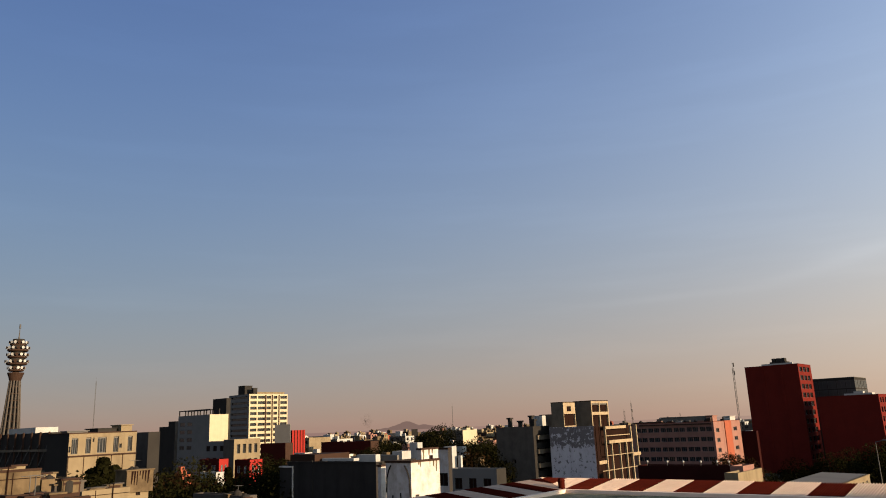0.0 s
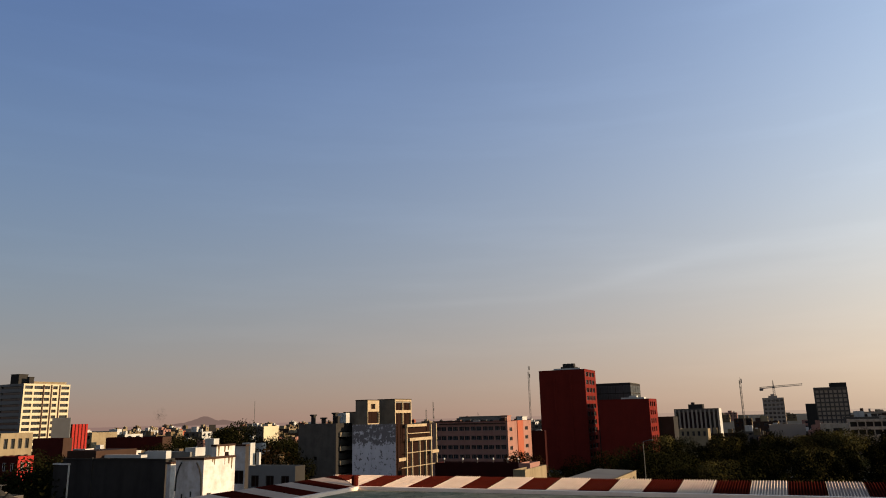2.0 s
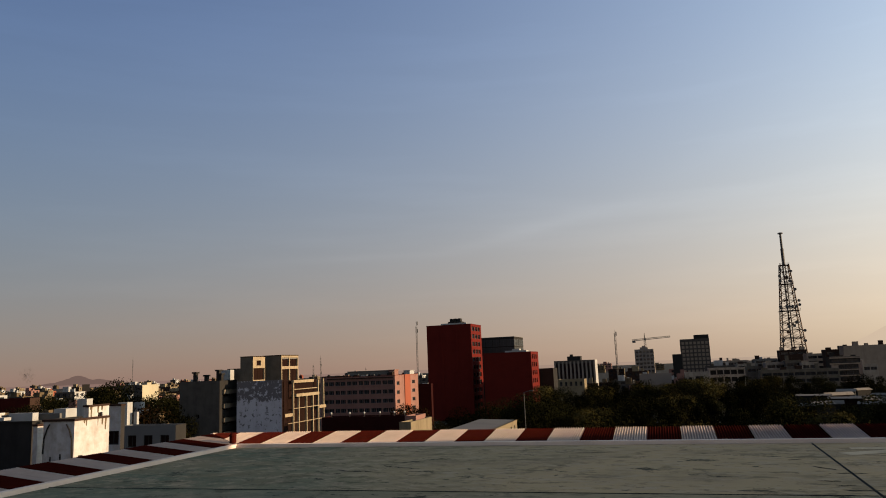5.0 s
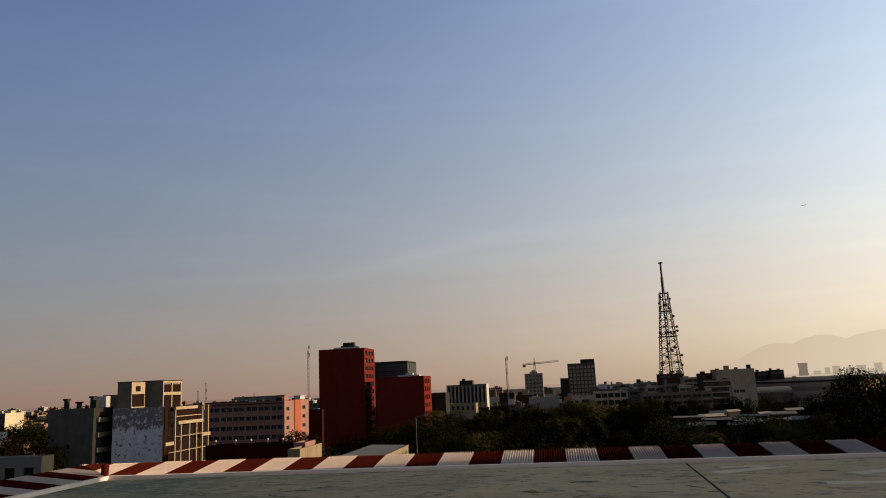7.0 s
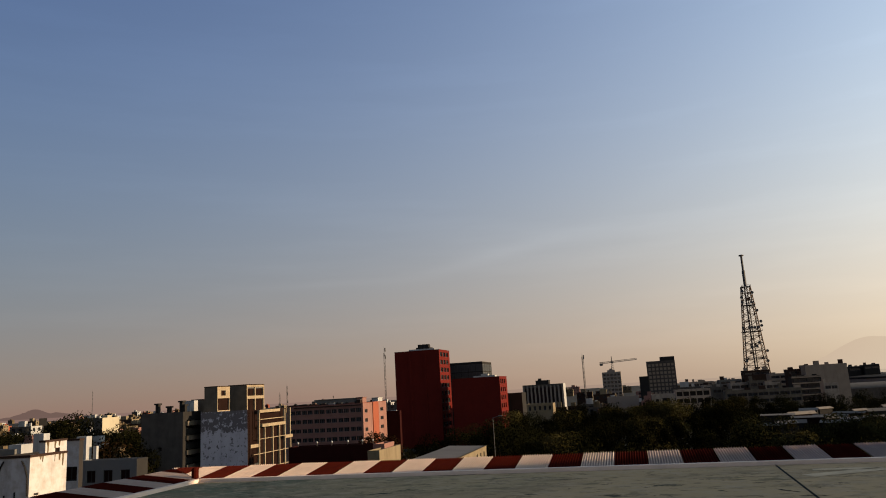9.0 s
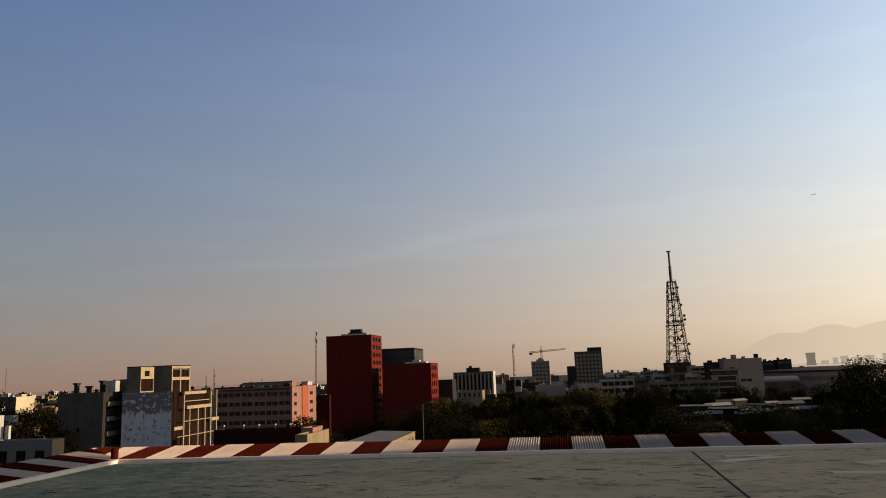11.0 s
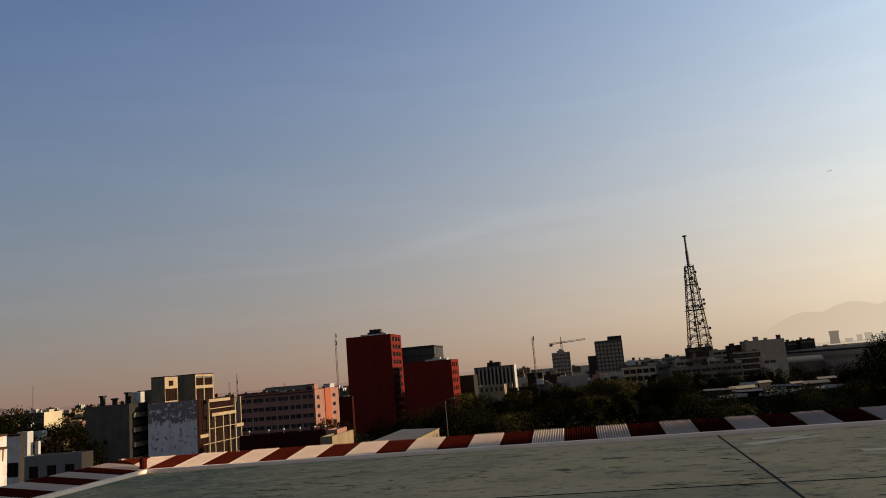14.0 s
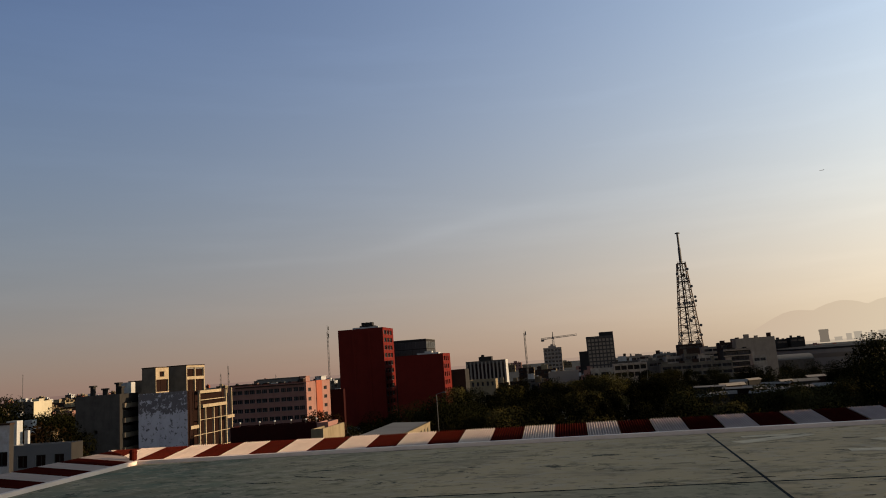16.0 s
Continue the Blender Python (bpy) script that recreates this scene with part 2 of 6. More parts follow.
class Build:
    """Gathers vertices and faces of one mesh."""

    def __init__(self):
        self.v, self.f, self.m = [], [], []

    def quad(self, a, b, c, d, mi=0):
        i = len(self.v)
        self.v += [a, b, c, d]
        self.f.append((i, i + 1, i + 2, i + 3))
        self.m.append(mi)

    def box(self, x0, y0, z0, x1, y1, z1, mi=0):
        i = len(self.v)
        self.v += [(x0, y0, z0), (x1, y0, z0), (x1, y1, z0), (x0, y1, z0), (x0, y0, z1), (x1, y0, z1), (x1, y1, z1), (x0, y1, z1)]
        for q in ((0, 3, 2, 1), (4, 5, 6, 7), (0, 1, 5, 4), (1, 2, 6, 5), (2, 3, 7, 6), (3, 0, 4, 7)):
            self.f.append(tuple(i + k for k in q))
            self.m.append(mi)

    def rod(self, p, q, r0, r1=None, n=6, mi=0):
        """A tapered bar from p to q."""
        p, q = Vector(p), Vector(q)
        r1 = r0 if r1 is None else r1
        ax = (q - p).normalized()
        u = ax.orthogonal().normalized()
        w = ax.cross(u)
        i = len(self.v)
        for c, r in ((p, r0), (q, r1)):
            for k in range(n):
                a = 2 * math.pi * k / n
                self.v.append(tuple(c + (u * math.cos(a) + w * math.sin(a)) * r))
        for k in range(n):
            self.f.append((i + k, i + (k + 1) % n, i + n + (k + 1) % n, i + n + k))
            self.m.append(mi)
        self.f += [tuple(i + k for k in reversed(range(n))), tuple(i + n + k for k in range(n))]
        self.m += [mi, mi]

    def lathe(self, rings, n=16, cx=0, cy=0, mi=0):
        """A turned body: (radius, height) rings from the bottom up."""
        i = len(self.v)
        for r, z in rings:
            for k in range(n):
                a = 2 * math.pi * k / n
                self.v.append((cx + r * math.cos(a), cy + r * math.sin(a), z))
        for j in range(len(rings) - 1):
            for k in range(n):
                a, b = i + j * n + k, i + j * n + (k + 1) % n
                self.f.append((a, b, b + n, a + n))
                self.m.append(mi)
        self.f += [tuple(i + k for k in reversed(range(n))), tuple(i + (len(rings) - 1) * n + k for k in range(n))]
        self.m += [mi, mi]

    def face(self, side, pos, a0, a1, z0, z1, holes, depth, mi=0):
        """A wall sheet with real openings: side 'y' faces -y at y=pos, side 'x' faces +x at x=pos; a runs along the wall."""
        us = sorted({a0, a1, *[h[0] for h in holes], *[h[1] for h in holes]})
        vs = sorted({z0, z1, *[h[2] for h in holes], *[h[3] for h in holes]})

        def p(u, z, dd=0.0):
            return (u, pos + dd, z) if side == "y" else (pos - dd, u, z)
        for i in range(len(us) - 1):
            for j in range(len(vs) - 1):
                cu, cv = (us[i] + us[i + 1]) / 2, (vs[j] + vs[j + 1]) / 2
                if any(h[0] < cu < h[1] and h[2] < cv < h[3] for h in holes):
                    continue
                self.quad(p(us[i], vs[j]), p(us[i + 1], vs[j]), p(us[i + 1], vs[j + 1]), p(us[i], vs[j + 1]), mi)
        for u0, u1, v0, v1 in holes:
            self.quad(p(u0, v0), p(u1, v0), p(u1, v0, depth), p(u0, v0, depth), mi)
            self.quad(p(u0, v1, depth), p(u1, v1, depth), p(u1, v1), p(u0, v1), mi)
            self.quad(p(u0, v0), p(u0, v0, depth), p(u0, v1, depth), p(u0, v1), mi)
            self.quad(p(u1, v0, depth), p(u1, v0), p(u1, v1), p(u1, v1, depth), mi)

    def mesh(self, name, mats, smooth=False):
        me = bpy.data.meshes.new(name)
        index, keep, remap = {}, [], []
        for p in self.v:                   # shared corners become one vertex
            k = (round(p[0], 4), round(p[1], 4), round(p[2], 4))
            if k not in index:
                index[k] = len(keep)
                keep.append(p)
            remap.append(index[k])
        faces = [tuple(dict.fromkeys(remap[v] for v in f)) for f in self.f]
        ok = [i for i, f in enumerate(faces) if len(f) > 2]
        self.f, self.m, self.v = [faces[i] for i in ok], [self.m[i] for i in ok], keep
        me.from_pydata(self.v, [], self.f)
        for m in (mats if isinstance(mats, (list, tuple)) else [mats]):
            me.materials.append(m)
        me.polygons.foreach_set("material_index", self.m)
        if smooth:
            me.polygons.foreach_set("use_smooth", [True] * len(self.f))
        me.update()
        return me


def part(name, b, mats, parent, label="", smooth=False):
    """One mesh object under a thing or a part."""
    ob = new(name, b.mesh(name, mats, smooth) if isinstance(b, Build) else b)
    ob.parent = parent
    if label:
        ob["label"] = label
    return ob


def thing(name, label, category, x=0.0, y=0.0, z=0.0, rz=0.0, group="", kind=""):
    ob = new(name)
    ob.empty_display_size = 0.3
    ob.matrix_basis = pose(x, y, z, 0, 0, rz)
    return tagged(ob, label, category, group, kind)


WINDOWS = {}


def window(parent, w, h, frame_mat, glass, bars, m):
    """A window facing -y at the pose m, its lower left corner at the origin: a frame of rails and mullions, and its pane; bars < 0: the pane alone."""
    key = (round(w, 2), round(h, 2), frame_mat.name, glass.name, bars)
    if key not in WINDOWS:
        t = min(0.12, w * 0.08)
        p = Build()
        p.box(0.0, 0.03, 0.0, w, 0.06, h)
        frame_mesh = None
        if bars >= 0:
            b = Build()
            us = [w * k / (bars + 1) for k in range(bars + 2)]
            b.face("y", -0.02, 0, w, 0, h, [(a + t / 2 + (t / 2 if i == 0 else 0), c - t / 2 - (t / 2 if i == bars else 0), t, h - t) for i, (a, c) in enumerate(zip(us, us[1:]))], 0.05)
            frame_mesh = b.mesh("window", frame_mat)
        WINDOWS[key] = frame_mesh, p.mesh("pane", glass)
    fm, pm = WINDOWS[key]
    o = part("window", fm or pm, None, parent)
    o.matrix_basis = m
    if fm:
        part("pane", pm, None, o)


def grid_holes(a0, a1, z0, z1, cols, rows, fw=0.6, fh=0.5, lift=0.3):
    """Openings in even columns and rows over a stretch of wall."""
    out, dx, dz = [], (a1 - a0) / cols, (z1 - z0) / rows
    for i in range(cols):
        for j in range(rows):
            u, v = a0 + dx * (i + (1 - fw) / 2), z0 + dz * (j + lift)
            out.append((u, u + dx * fw, v, v + dz * fh))
    return out


def house(name, label, category, cx, cy, wl, wr, h, wall, z0=0.0, front=(), side=(), wallside=None, roof=None, frame_mat=None,
          glass=None, depth=0.25, bars=1, group="", parapet=0.5, coping=None):
    """A building whose near right corner stands at (cx, cy): wl wide along -x, wr deep along +y. Openings go through the walls, each with its window."""
    t = thing(name, label, category, cx, cy, z0, group=group)
    hh = h - z0
    b = Build()
    b.face("y", 0.0, -wl, 0.0, 0.0, hh, list(front), depth, 0)
    b.face("x", 0.0, 0.0, wr, 0.0, hh, list(side), depth, 1)
    b.quad((-wl, wr, 0), (-wl, 0, 0), (-wl, 0, hh), (-wl, wr, hh))
    b.quad((0, wr, 0), (-wl, wr, 0), (-wl, wr, hh), (0, wr, hh))
    w = min(0.22, wr * 0.25)
    zr = hh - parapet
    b.quad((-wl, 0, hh), (0, 0, hh), (-w, w, hh), (-wl + w, w, hh))
    b.quad((0, 0, hh), (0, wr, hh), (-w, wr - w, hh), (-w, w, hh), 1)
    b.quad((0, wr, hh), (-wl, wr, hh), (-wl + w, wr - w, hh), (-w, wr - w, hh))
    b.quad((-wl, wr, hh), (-wl, 0, hh), (-wl + w, w, hh), (-wl + w, wr - w, hh))
    for p, q in (((-wl + w, w), (-w, w)), ((-w, w), (-w, wr - w)), ((-w, wr - w), (-wl + w, wr - w)), ((-wl + w, wr - w), (-wl + w, w))):
        b.quad((*q, hh), (*p, hh), (*p, zr), (*q, zr))
    part("wall", b, [wall, wallside or wall], t)
    r = Build()
    r.box(-wl + w, w, zr - 0.25, -w, wr - w, zr)
    part("roof", r, roof or M_ROOF, t)
    if coping:
        c = Build()
        c.box(-wl - 0.08, -0.08, hh + 0.004, 0.08, 0.3, hh + 0.16)
        c.box(-0.3, 0.3, hh + 0.004, 0.08, wr, hh + 0.16)
        part("coping", c, coping, t)
    fm, gl = frame_mat or M_METAL, glass or M_GLASS
    for u0, u1, v0, v1 in front:
        window(t, u1 - u0, v1 - v0, fm, gl, bars, pose(u0, depth - 0.1, v0))
    for u0, u1, v0, v1 in side:
        window(t, u1 - u0, v1 - v0, fm, gl, bars, pose(-depth + 0.1, u0, v0, 0, 0, 90))
    return t


def plan(azl, azc, azr, d):
    """Near corner, width and depth of a building from the bearings of its edges and the distance of its corner."""
    cx, cy = at(azc, d)
    wl = cx - cy * math.tan(radians(azl - A0))
    wr = cx / math.tan(radians(azr - A0)) - cy
    return cx, cy, wl, wr

# ---- ground and distance ----
# past 2600 m the ground glows in the horizon's colour, as painted haze
g = Build()
ring = [(0, 0), (60, 0), (200, 0), (600, 0), (1200, 0), (2600, 0), (4800, 0)]
for (r0, _), (r1, _) in zip(ring, ring[1:]):
    for k in range(48):
        a, c = 2 * math.pi * k / 48, 2 * math.pi * (k + 1) / 48
        g.quad((r0 * math.sin(a), r0 * math.cos(a), 0), (r0 * math.sin(c), r0 * math.cos(c), 0), (r1 * math.sin(c), r1 * math.cos(c), 0), (r1 * math.sin(a), r1 * math.cos(a), 0), 1 if r0 >= 2600 else 0)
ground = new("ground", g.mesh("ground", [M_GROUND, M_FARGROUND]))
tagged(ground, "grey brown town ground between houses and trees", "ground", kind="structure")


def ridge(name, label, az0, az1, d, peaks, mat, seed):
    """A far mountain: a solid ridge with a sloping near side, its crest the highest of several humps."""
    b, rnd, n = Build(), random.Random(seed), 120
    crest = []
    for i in range(n + 1):
        az = az0 + (az1 - az0) * i / n
        el = -0.45 + max(h * math.exp(-((az - c) / s) ** 2) for c, s, h in peaks) + 0.10 * noise.noise((az * 1.1, seed, 0)) + 0.04 * noise.noise((az * 3.7, seed, 2))
        crest.append((az, max(el, -0.45)))
    for (a, e), (c, f) in zip(crest, crest[1:]):
        p0, p1, q0, q1 = at(a, d), at(c, d), at(a, d * 0.94), at(c, d * 0.94)
        b.quad((*q0, 0), (*q1, 0), (*p1, up(f, d)), (*p0, up(e, d)))
        r0, r1 = at(a, d * 1.03), at(c, d * 1.03)
        b.quad((*p0, up(e, d)), (*p1, up(f, d)), (*r1, 0), (*r0, 0))
    ob = new(name, b.mesh(name, mat, True))
    return tagged(ob, label, "mountain", kind="structure")


# both ridges glow in the horizon's colour instead of taking light
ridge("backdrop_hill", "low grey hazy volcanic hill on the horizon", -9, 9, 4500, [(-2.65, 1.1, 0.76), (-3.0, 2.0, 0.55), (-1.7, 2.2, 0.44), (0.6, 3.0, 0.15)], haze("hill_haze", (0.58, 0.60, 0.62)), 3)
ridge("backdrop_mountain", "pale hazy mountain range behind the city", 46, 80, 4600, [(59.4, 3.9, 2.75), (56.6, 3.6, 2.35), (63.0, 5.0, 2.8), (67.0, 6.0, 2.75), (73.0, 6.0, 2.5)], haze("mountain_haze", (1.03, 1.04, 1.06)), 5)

# ---- helipad roof with its striped skirt ----
DECK, FRONT, LEFT, RIGHT, BACK = EYE - 1.75, 16.0, -10.3, 10.7, -5.0
SHEET, RUN, RISE = 0.697, 1.38, 0.155


def deck_material(name, green, tan, worn, scuff=1.0):
    """Weathered painted screed: green paint worn to tan cement, with long scuffs, dark stains and hair cracks."""
    m = material(name, green, tan, 2.6, rough=0.9, bump=0.25, fine=40, blotch=worn)
    n, l = m.node_tree.nodes, m.node_tree.links
    bsdf = n["Principled BSDF"]
    src = bsdf.inputs["Base Color"].links[0].from_socket
    co = n.new("ShaderNodeTexCoord")
    sep = n.new("ShaderNodeSeparateXYZ")
    l.new(co.outputs["Object"], sep.inputs["Vector"])
    wob = n.new("ShaderNodeTexNoise")
    wob.inputs["Scale"].default_value, wob.inputs["Detail"].default_value = 0.3, 6
    l.new(co.outputs["Object"], wob.inputs["Vector"])
    lean = n.new("ShaderNodeMath")          # the paint is gone towards the trodden end
    lean.operation = "MULTIPLY_ADD"
    lean.inputs[1].default_value = 14.0
    l.new(wob.outputs["Fac"], lean.inputs[0])
    l.new(sep.outputs["X"], lean.inputs[2])
    gone = n.new("ShaderNodeMapRange")
    gone.inputs["From Min"].default_value, gone.inputs["From Max"].default_value, gone.inputs["To Max"].default_value = -1.5, 5.5, scuff
    l.new(lean.outputs["Value"], gone.inputs["Value"])
    bare = n.new("ShaderNodeMix")
    bare.data_type = "RGBA"
    bare.inputs["B"].default_value = (0.44, 0.292, 0.146, 1)
    l.new(src, bare.inputs["A"])
    l.new(gone.outputs["Result"], bare.inputs["Factor"])
    src = bare.outputs["Result"]
    mp = n.new("ShaderNodeMapping")
    mp.inputs["Scale"].default_value = (0.8, 1.25, 1)
    l.new(co.outputs["Object"], mp.inputs["Vector"])
    for sc, lo, hi, amount, col in ((0.8, 0.50, 0.64, 0.50, (0.066, 0.064, 0.036)), (2.4, 0.53, 0.61, 0.55, (0.050, 0.046, 0.026)), (2.1, 0.54, 0.60, 0.5 * scuff, (0.37, 0.265, 0.165)), (0.4, 0.46, 0.62, 0.5 * scuff, (0.33, 0.225, 0.120)), (3.4, 0.52, 0.60, 0.6 * scuff, (0.40, 0.290, 0.175)), (1.5, 0.615, 0.64, 0.85, (0.026, 0.026, 0.017)), (4.6, 0.61, 0.65, 0.8, (0.030, 0.028, 0.019))):
        t = n.new("ShaderNodeTexNoise")
        t.inputs["Scale"].default_value, t.inputs["Detail"].default_value, t.inputs["Roughness"].default_value = sc, 8, 0.7
        l.new(mp.outputs["Vector"], t.inputs["Vector"])
        r = n.new("ShaderNodeMapRange")
        r.inputs["From Min"].default_value, r.inputs["From Max"].default_value, r.inputs["To Max"].default_value = lo, hi, amount
        l.new(t.outputs["Fac"], r.inputs["Value"])
        mx = n.new("ShaderNodeMix")
        mx.data_type = "RGBA"
        mx.inputs["B"].default_value = (*col, 1)
        l.new(src, mx.inputs["A"])
        l.new(r.outputs["Result"], mx.inputs["Factor"])
        src = mx.outputs["Result"]
    l.new(src, bsdf.inputs["Base Color"])
    return m


M_DECKGREEN = deck_material("worn_green_deck_paint", (0.130, 0.136, 0.084), (0.165, 0.145, 0.088), 0.6, 0.45)
M_DECKMIX = deck_material("half_worn_green_deck_paint", (0.122, 0.128, 0.076), (0.165, 0.142, 0.084), 0.8, 0.85)
M_DECKTAN = deck_material("tan_worn_deck_paint", (0.35, 0.248, 0.126), (0.48, 0.325, 0.168), 0.9, 0.9)
M_JOINT = material("dark_joint_filler", (0.012, 0.012, 0.011), scale=0.6)
M_CURB = material("chalky_white_curb_paint", (0.70, 0.525, 0.405), (0.47, 0.345, 0.255), 0.6, streak=0.2)
M_SHEETRED = material("red_painted_sheet", (0.042, 0.0062, 0.0036), (0.021, 0.0034, 0.0023), 0.7, rough=0.75, vary=0.15, bump=0.05, spec=0.0)
M_SHEETWHITE = material("white_painted_sheet", (0.410, 0.306, 0.238), (0.260, 0.186, 0.142), 0.7, rough=0.8, vary=0.08, bump=0.05, spec=0.0)
M_MARK = material("worn_white_marking", (0.56, 0.405, 0.240), (0.38, 0.265, 0.150), 0.5, blotch=0.9)

base = Build()
base.box(LEFT + 0.3, BACK + 0.3, 0, RIGHT - 0.3, FRONT - 0.3, DECK - 0.32)
tagged(new("helipad_building_wall", base.mesh("helipad_building_wall", M_GREY)), "grey plastered building block under the helipad roof", "building", kind="structure")
bed = Build()
bed.box(LEFT, BACK, DECK - 0.32, RIGHT, FRONT, DECK - 0.03)
roof_deck = tagged(new("roof_deck", bed.mesh("roof_deck", M_JOINT)), "worn green and tan helipad roof deck in jointed slabs", "roof deck", kind="structure")
XS, YS = [LEFT + 0.14, 2.45, RIGHT], [BACK, 2.2, 10.2, FRONT - 0.14]
for i in range(2):
    for j in range(3):
        s, w = Build(), 0.022
        s.box(XS[i] + w, YS[j] + w, DECK - 0.03, XS[i + 1] - w, YS[j + 1] - w, DECK)
        s.v = [(vx + (0.035 * (vy - FRONT) + 0.08 if abs(vx - 2.45) < 0.1 else 0), vy, vz) for vx, vy, vz in s.v]   # the long joint runs askew
        part("slab", s, M_DECKTAN if i == 1 else M_DECKMIX if j == 2 else M_DECKGREEN, roof_deck)
for y0, y1, hw in ((BACK, FRONT - 0.14, 0.015),):
    j, z = Build(), DECK + 0.005
    p, q = 2.53 + 0.035 * (y0 - FRONT), 2.53 + 0.035 * (y1 - FRONT)
    j.quad((p - hw, y0, z), (p + hw, y0, z), (q + hw, y1, z), (q - hw, y1, z))
    j.quad((q - hw, y1, z - 0.02), (q + hw, y1, z - 0.02), (p + hw, y0, z - 0.02), (p - hw, y0, z - 0.02))
    part("joint", j, M_JOINT, roof_deck, "black tar-filled joint")
for y in (2.2, 10.2):
    for x0, x1, hw in ((LEFT + 0.14, 2.28, 0.008), (2.32, RIGHT, 0.016)):
        j = Build()
        j.box(x0, y - hw, DECK - 0.02, x1, y + hw, DECK + 0.005)
        part("joint", j, M_JOINT, roof_deck, "black tar-filled joint")
curb = thing("deck_curb", "chalky white painted curb round the roof deck", "curb", kind="structure")
c = Build()
c.box(LEFT, FRONT - 0.14, DECK - 0.03, RIGHT, FRONT, DECK + 0.075)
part("front_curb", c, M_CURB, curb)
c = Build()
c.box(LEFT, BACK, DECK - 0.03, LEFT + 0.14, FRONT - 0.14, DECK + 0.075)
part("side_curb", c, M_CURB, curb)


def marking(p, q, w):
    """A painted bar on the deck from p to q."""
    b = Build()
    d = (Vector(q) - Vector(p)).normalized()
    s = Vector((-d.y, d.x)) * w / 2
    z = DECK + 0.004
    a = [Vector(p) - s, Vector(q) - s, Vector(q) + s, Vector(p) + s]
    b.quad(*[(*v, z) for v in a])
    b.quad(*[(*v, z - 0.003) for v in reversed(a)])
    return b


crack_set = thing("deck_cracks", "fine dark cracks and chips in the deck screed", "cracks", kind="structure")


def crack(x, y, length, turn, seed, width=0.018):
    """A wandering dark crack on the deck."""
    rr, b = random.Random(seed), Build()
    px, py, a, n = x, y, radians(turn), 9
    w0 = 0.003
    for k in range(n):
        qx, qy = px + length / n * math.cos(a), py + length / n * math.sin(a)
        w1 = width * rr.uniform(0.4, 1.0) if k < n - 1 else 0.003
        nx, ny, z = -math.sin(a), math.cos(a), DECK + 0.004
        b.quad((px - nx * w0, py - ny * w0, z), (qx - nx * w1, qy - ny * w1, z), (qx + nx * w1, qy + ny * w1, z), (px + nx * w0, py + ny * w0, z))
        px, py, w0 = qx, qy, w1
        a = radians(turn) + rr.uniform(-0.8, 0.8)
    part("crack", b, M_JOINT, crack_set)


crack(-0.95, 9.9, 0.9, -75, 1, 0.022)
rc = random.Random(44)
for k in range(46):
    crack(rc.uniform(-9.5, 7.5), rc.uniform(6.5, 15.8), rc.choice((0.15, 0.25, 0.4, 0.9)), rc.choice((0, 180)) + rc.uniform(-18, 18), 50 + k, rc.uniform(0.01, 0.035))
for k in range(5):
    crack(rc.uniform(1.6, 2.3), 10.6 + 0.7 * k, rc.uniform(0.25, 0.6), rc.uniform(-25, 25), 120 + k, 0.03)

# an unseen tall block, added to cast the long shadow over the deck
nb = Build()
nb.box(30.0, -30.0, 0, 44.0, 19.85, DECK + 8.8)
tagged(new("neighbour_building_wall", nb.mesh("neighbour_building_wall", M_GREY)), "unseen tall block added to cast shade over the helipad roof", "building", kind="structure")

marks = thing("deck_marking", "faded white painted letter strokes on the deck", "road marking", kind="structure")
for p, q, w in (((3.0, 14.95), (4.15, 14.95), 0.22), ((4.15, 14.85), (2.75, 14.15), 0.34), ((4.1, 12.6), (6.2, 12.35), 0.28), ((4.9, 13.6), (6.3, 14.3), 0.34)):
    part("stroke", marking(p, q, w), M_MARK, marks)


def corrugated(x0, x1, clip=None, clip_hi=None):
    """A corrugated sheet that rises outwards along +y from the curb; clip(y) may cut its left edge back."""
    b, n, rows = Build(), 78, 4 if not (clip or clip_hi) else 14
    th = 0.004
    for side in (1, -1):
        grid = []
        for j in range(rows + 1):
            y = RUN * j / rows
            lo, hi = max(x0, min(x1, clip(y))) if clip else x0, min(x1, max(x0, clip_hi(y))) if clip_hi else x1
            line = []
            for i in range(n + 1):
                x = min(max(x0 + (x1 - x0) * i / n, lo), hi)
                z = 0.018 * math.cos(2 * math.pi * x / 0.0547) + RISE * y / RUN + (0 if side > 0 else -th)
                line.append((x, y, z))
            grid.append(line)
        for j in range(rows):
            for i in range(n):
                q = (grid[j][i], grid[j][i + 1], grid[j + 1][i + 1], grid[j + 1][i])
                b.quad(*(q if side > 0 else q[::-1]))
    return b


skirt = thing("edge_skirt", "red and white striped corrugated sheet skirt sloping up round the helipad edge", "roof edge", 0, 0, 0, kind="structure")
sheet_meshes = {}
for k, m in (("red", M_SHEETRED), ("white", M_SHEETWHITE)):
    sheet_meshes[k] = corrugated(0.004, SHEET - 0.004).mesh("sheet", m)
X0 = -10.31                             # a colour joint on the front edge
k = 0
while X0 + k * SHEET < RIGHT - 0.5:
    o = part("sheet", sheet_meshes["red" if k % 2 == 0 else "white"], None, skirt)
    o.matrix_basis = pose(X0 + k * SHEET, FRONT + 0.01, DECK + 0.05 + (0.006 if k % 2 else 0.0))
    k += 1
for k, key in ((-1, M_SHEETWHITE), (-2, M_SHEETRED), (-3, M_SHEETWHITE)):
    o = part("sheet", corrugated(X0 + k * SHEET + 0.004, X0 + (k + 1) * SHEET - 0.004, lambda y: LEFT - 1.2 * y), key, skirt)
    o.matrix_basis = pose(0, FRONT + 0.01, DECK + 0.05)
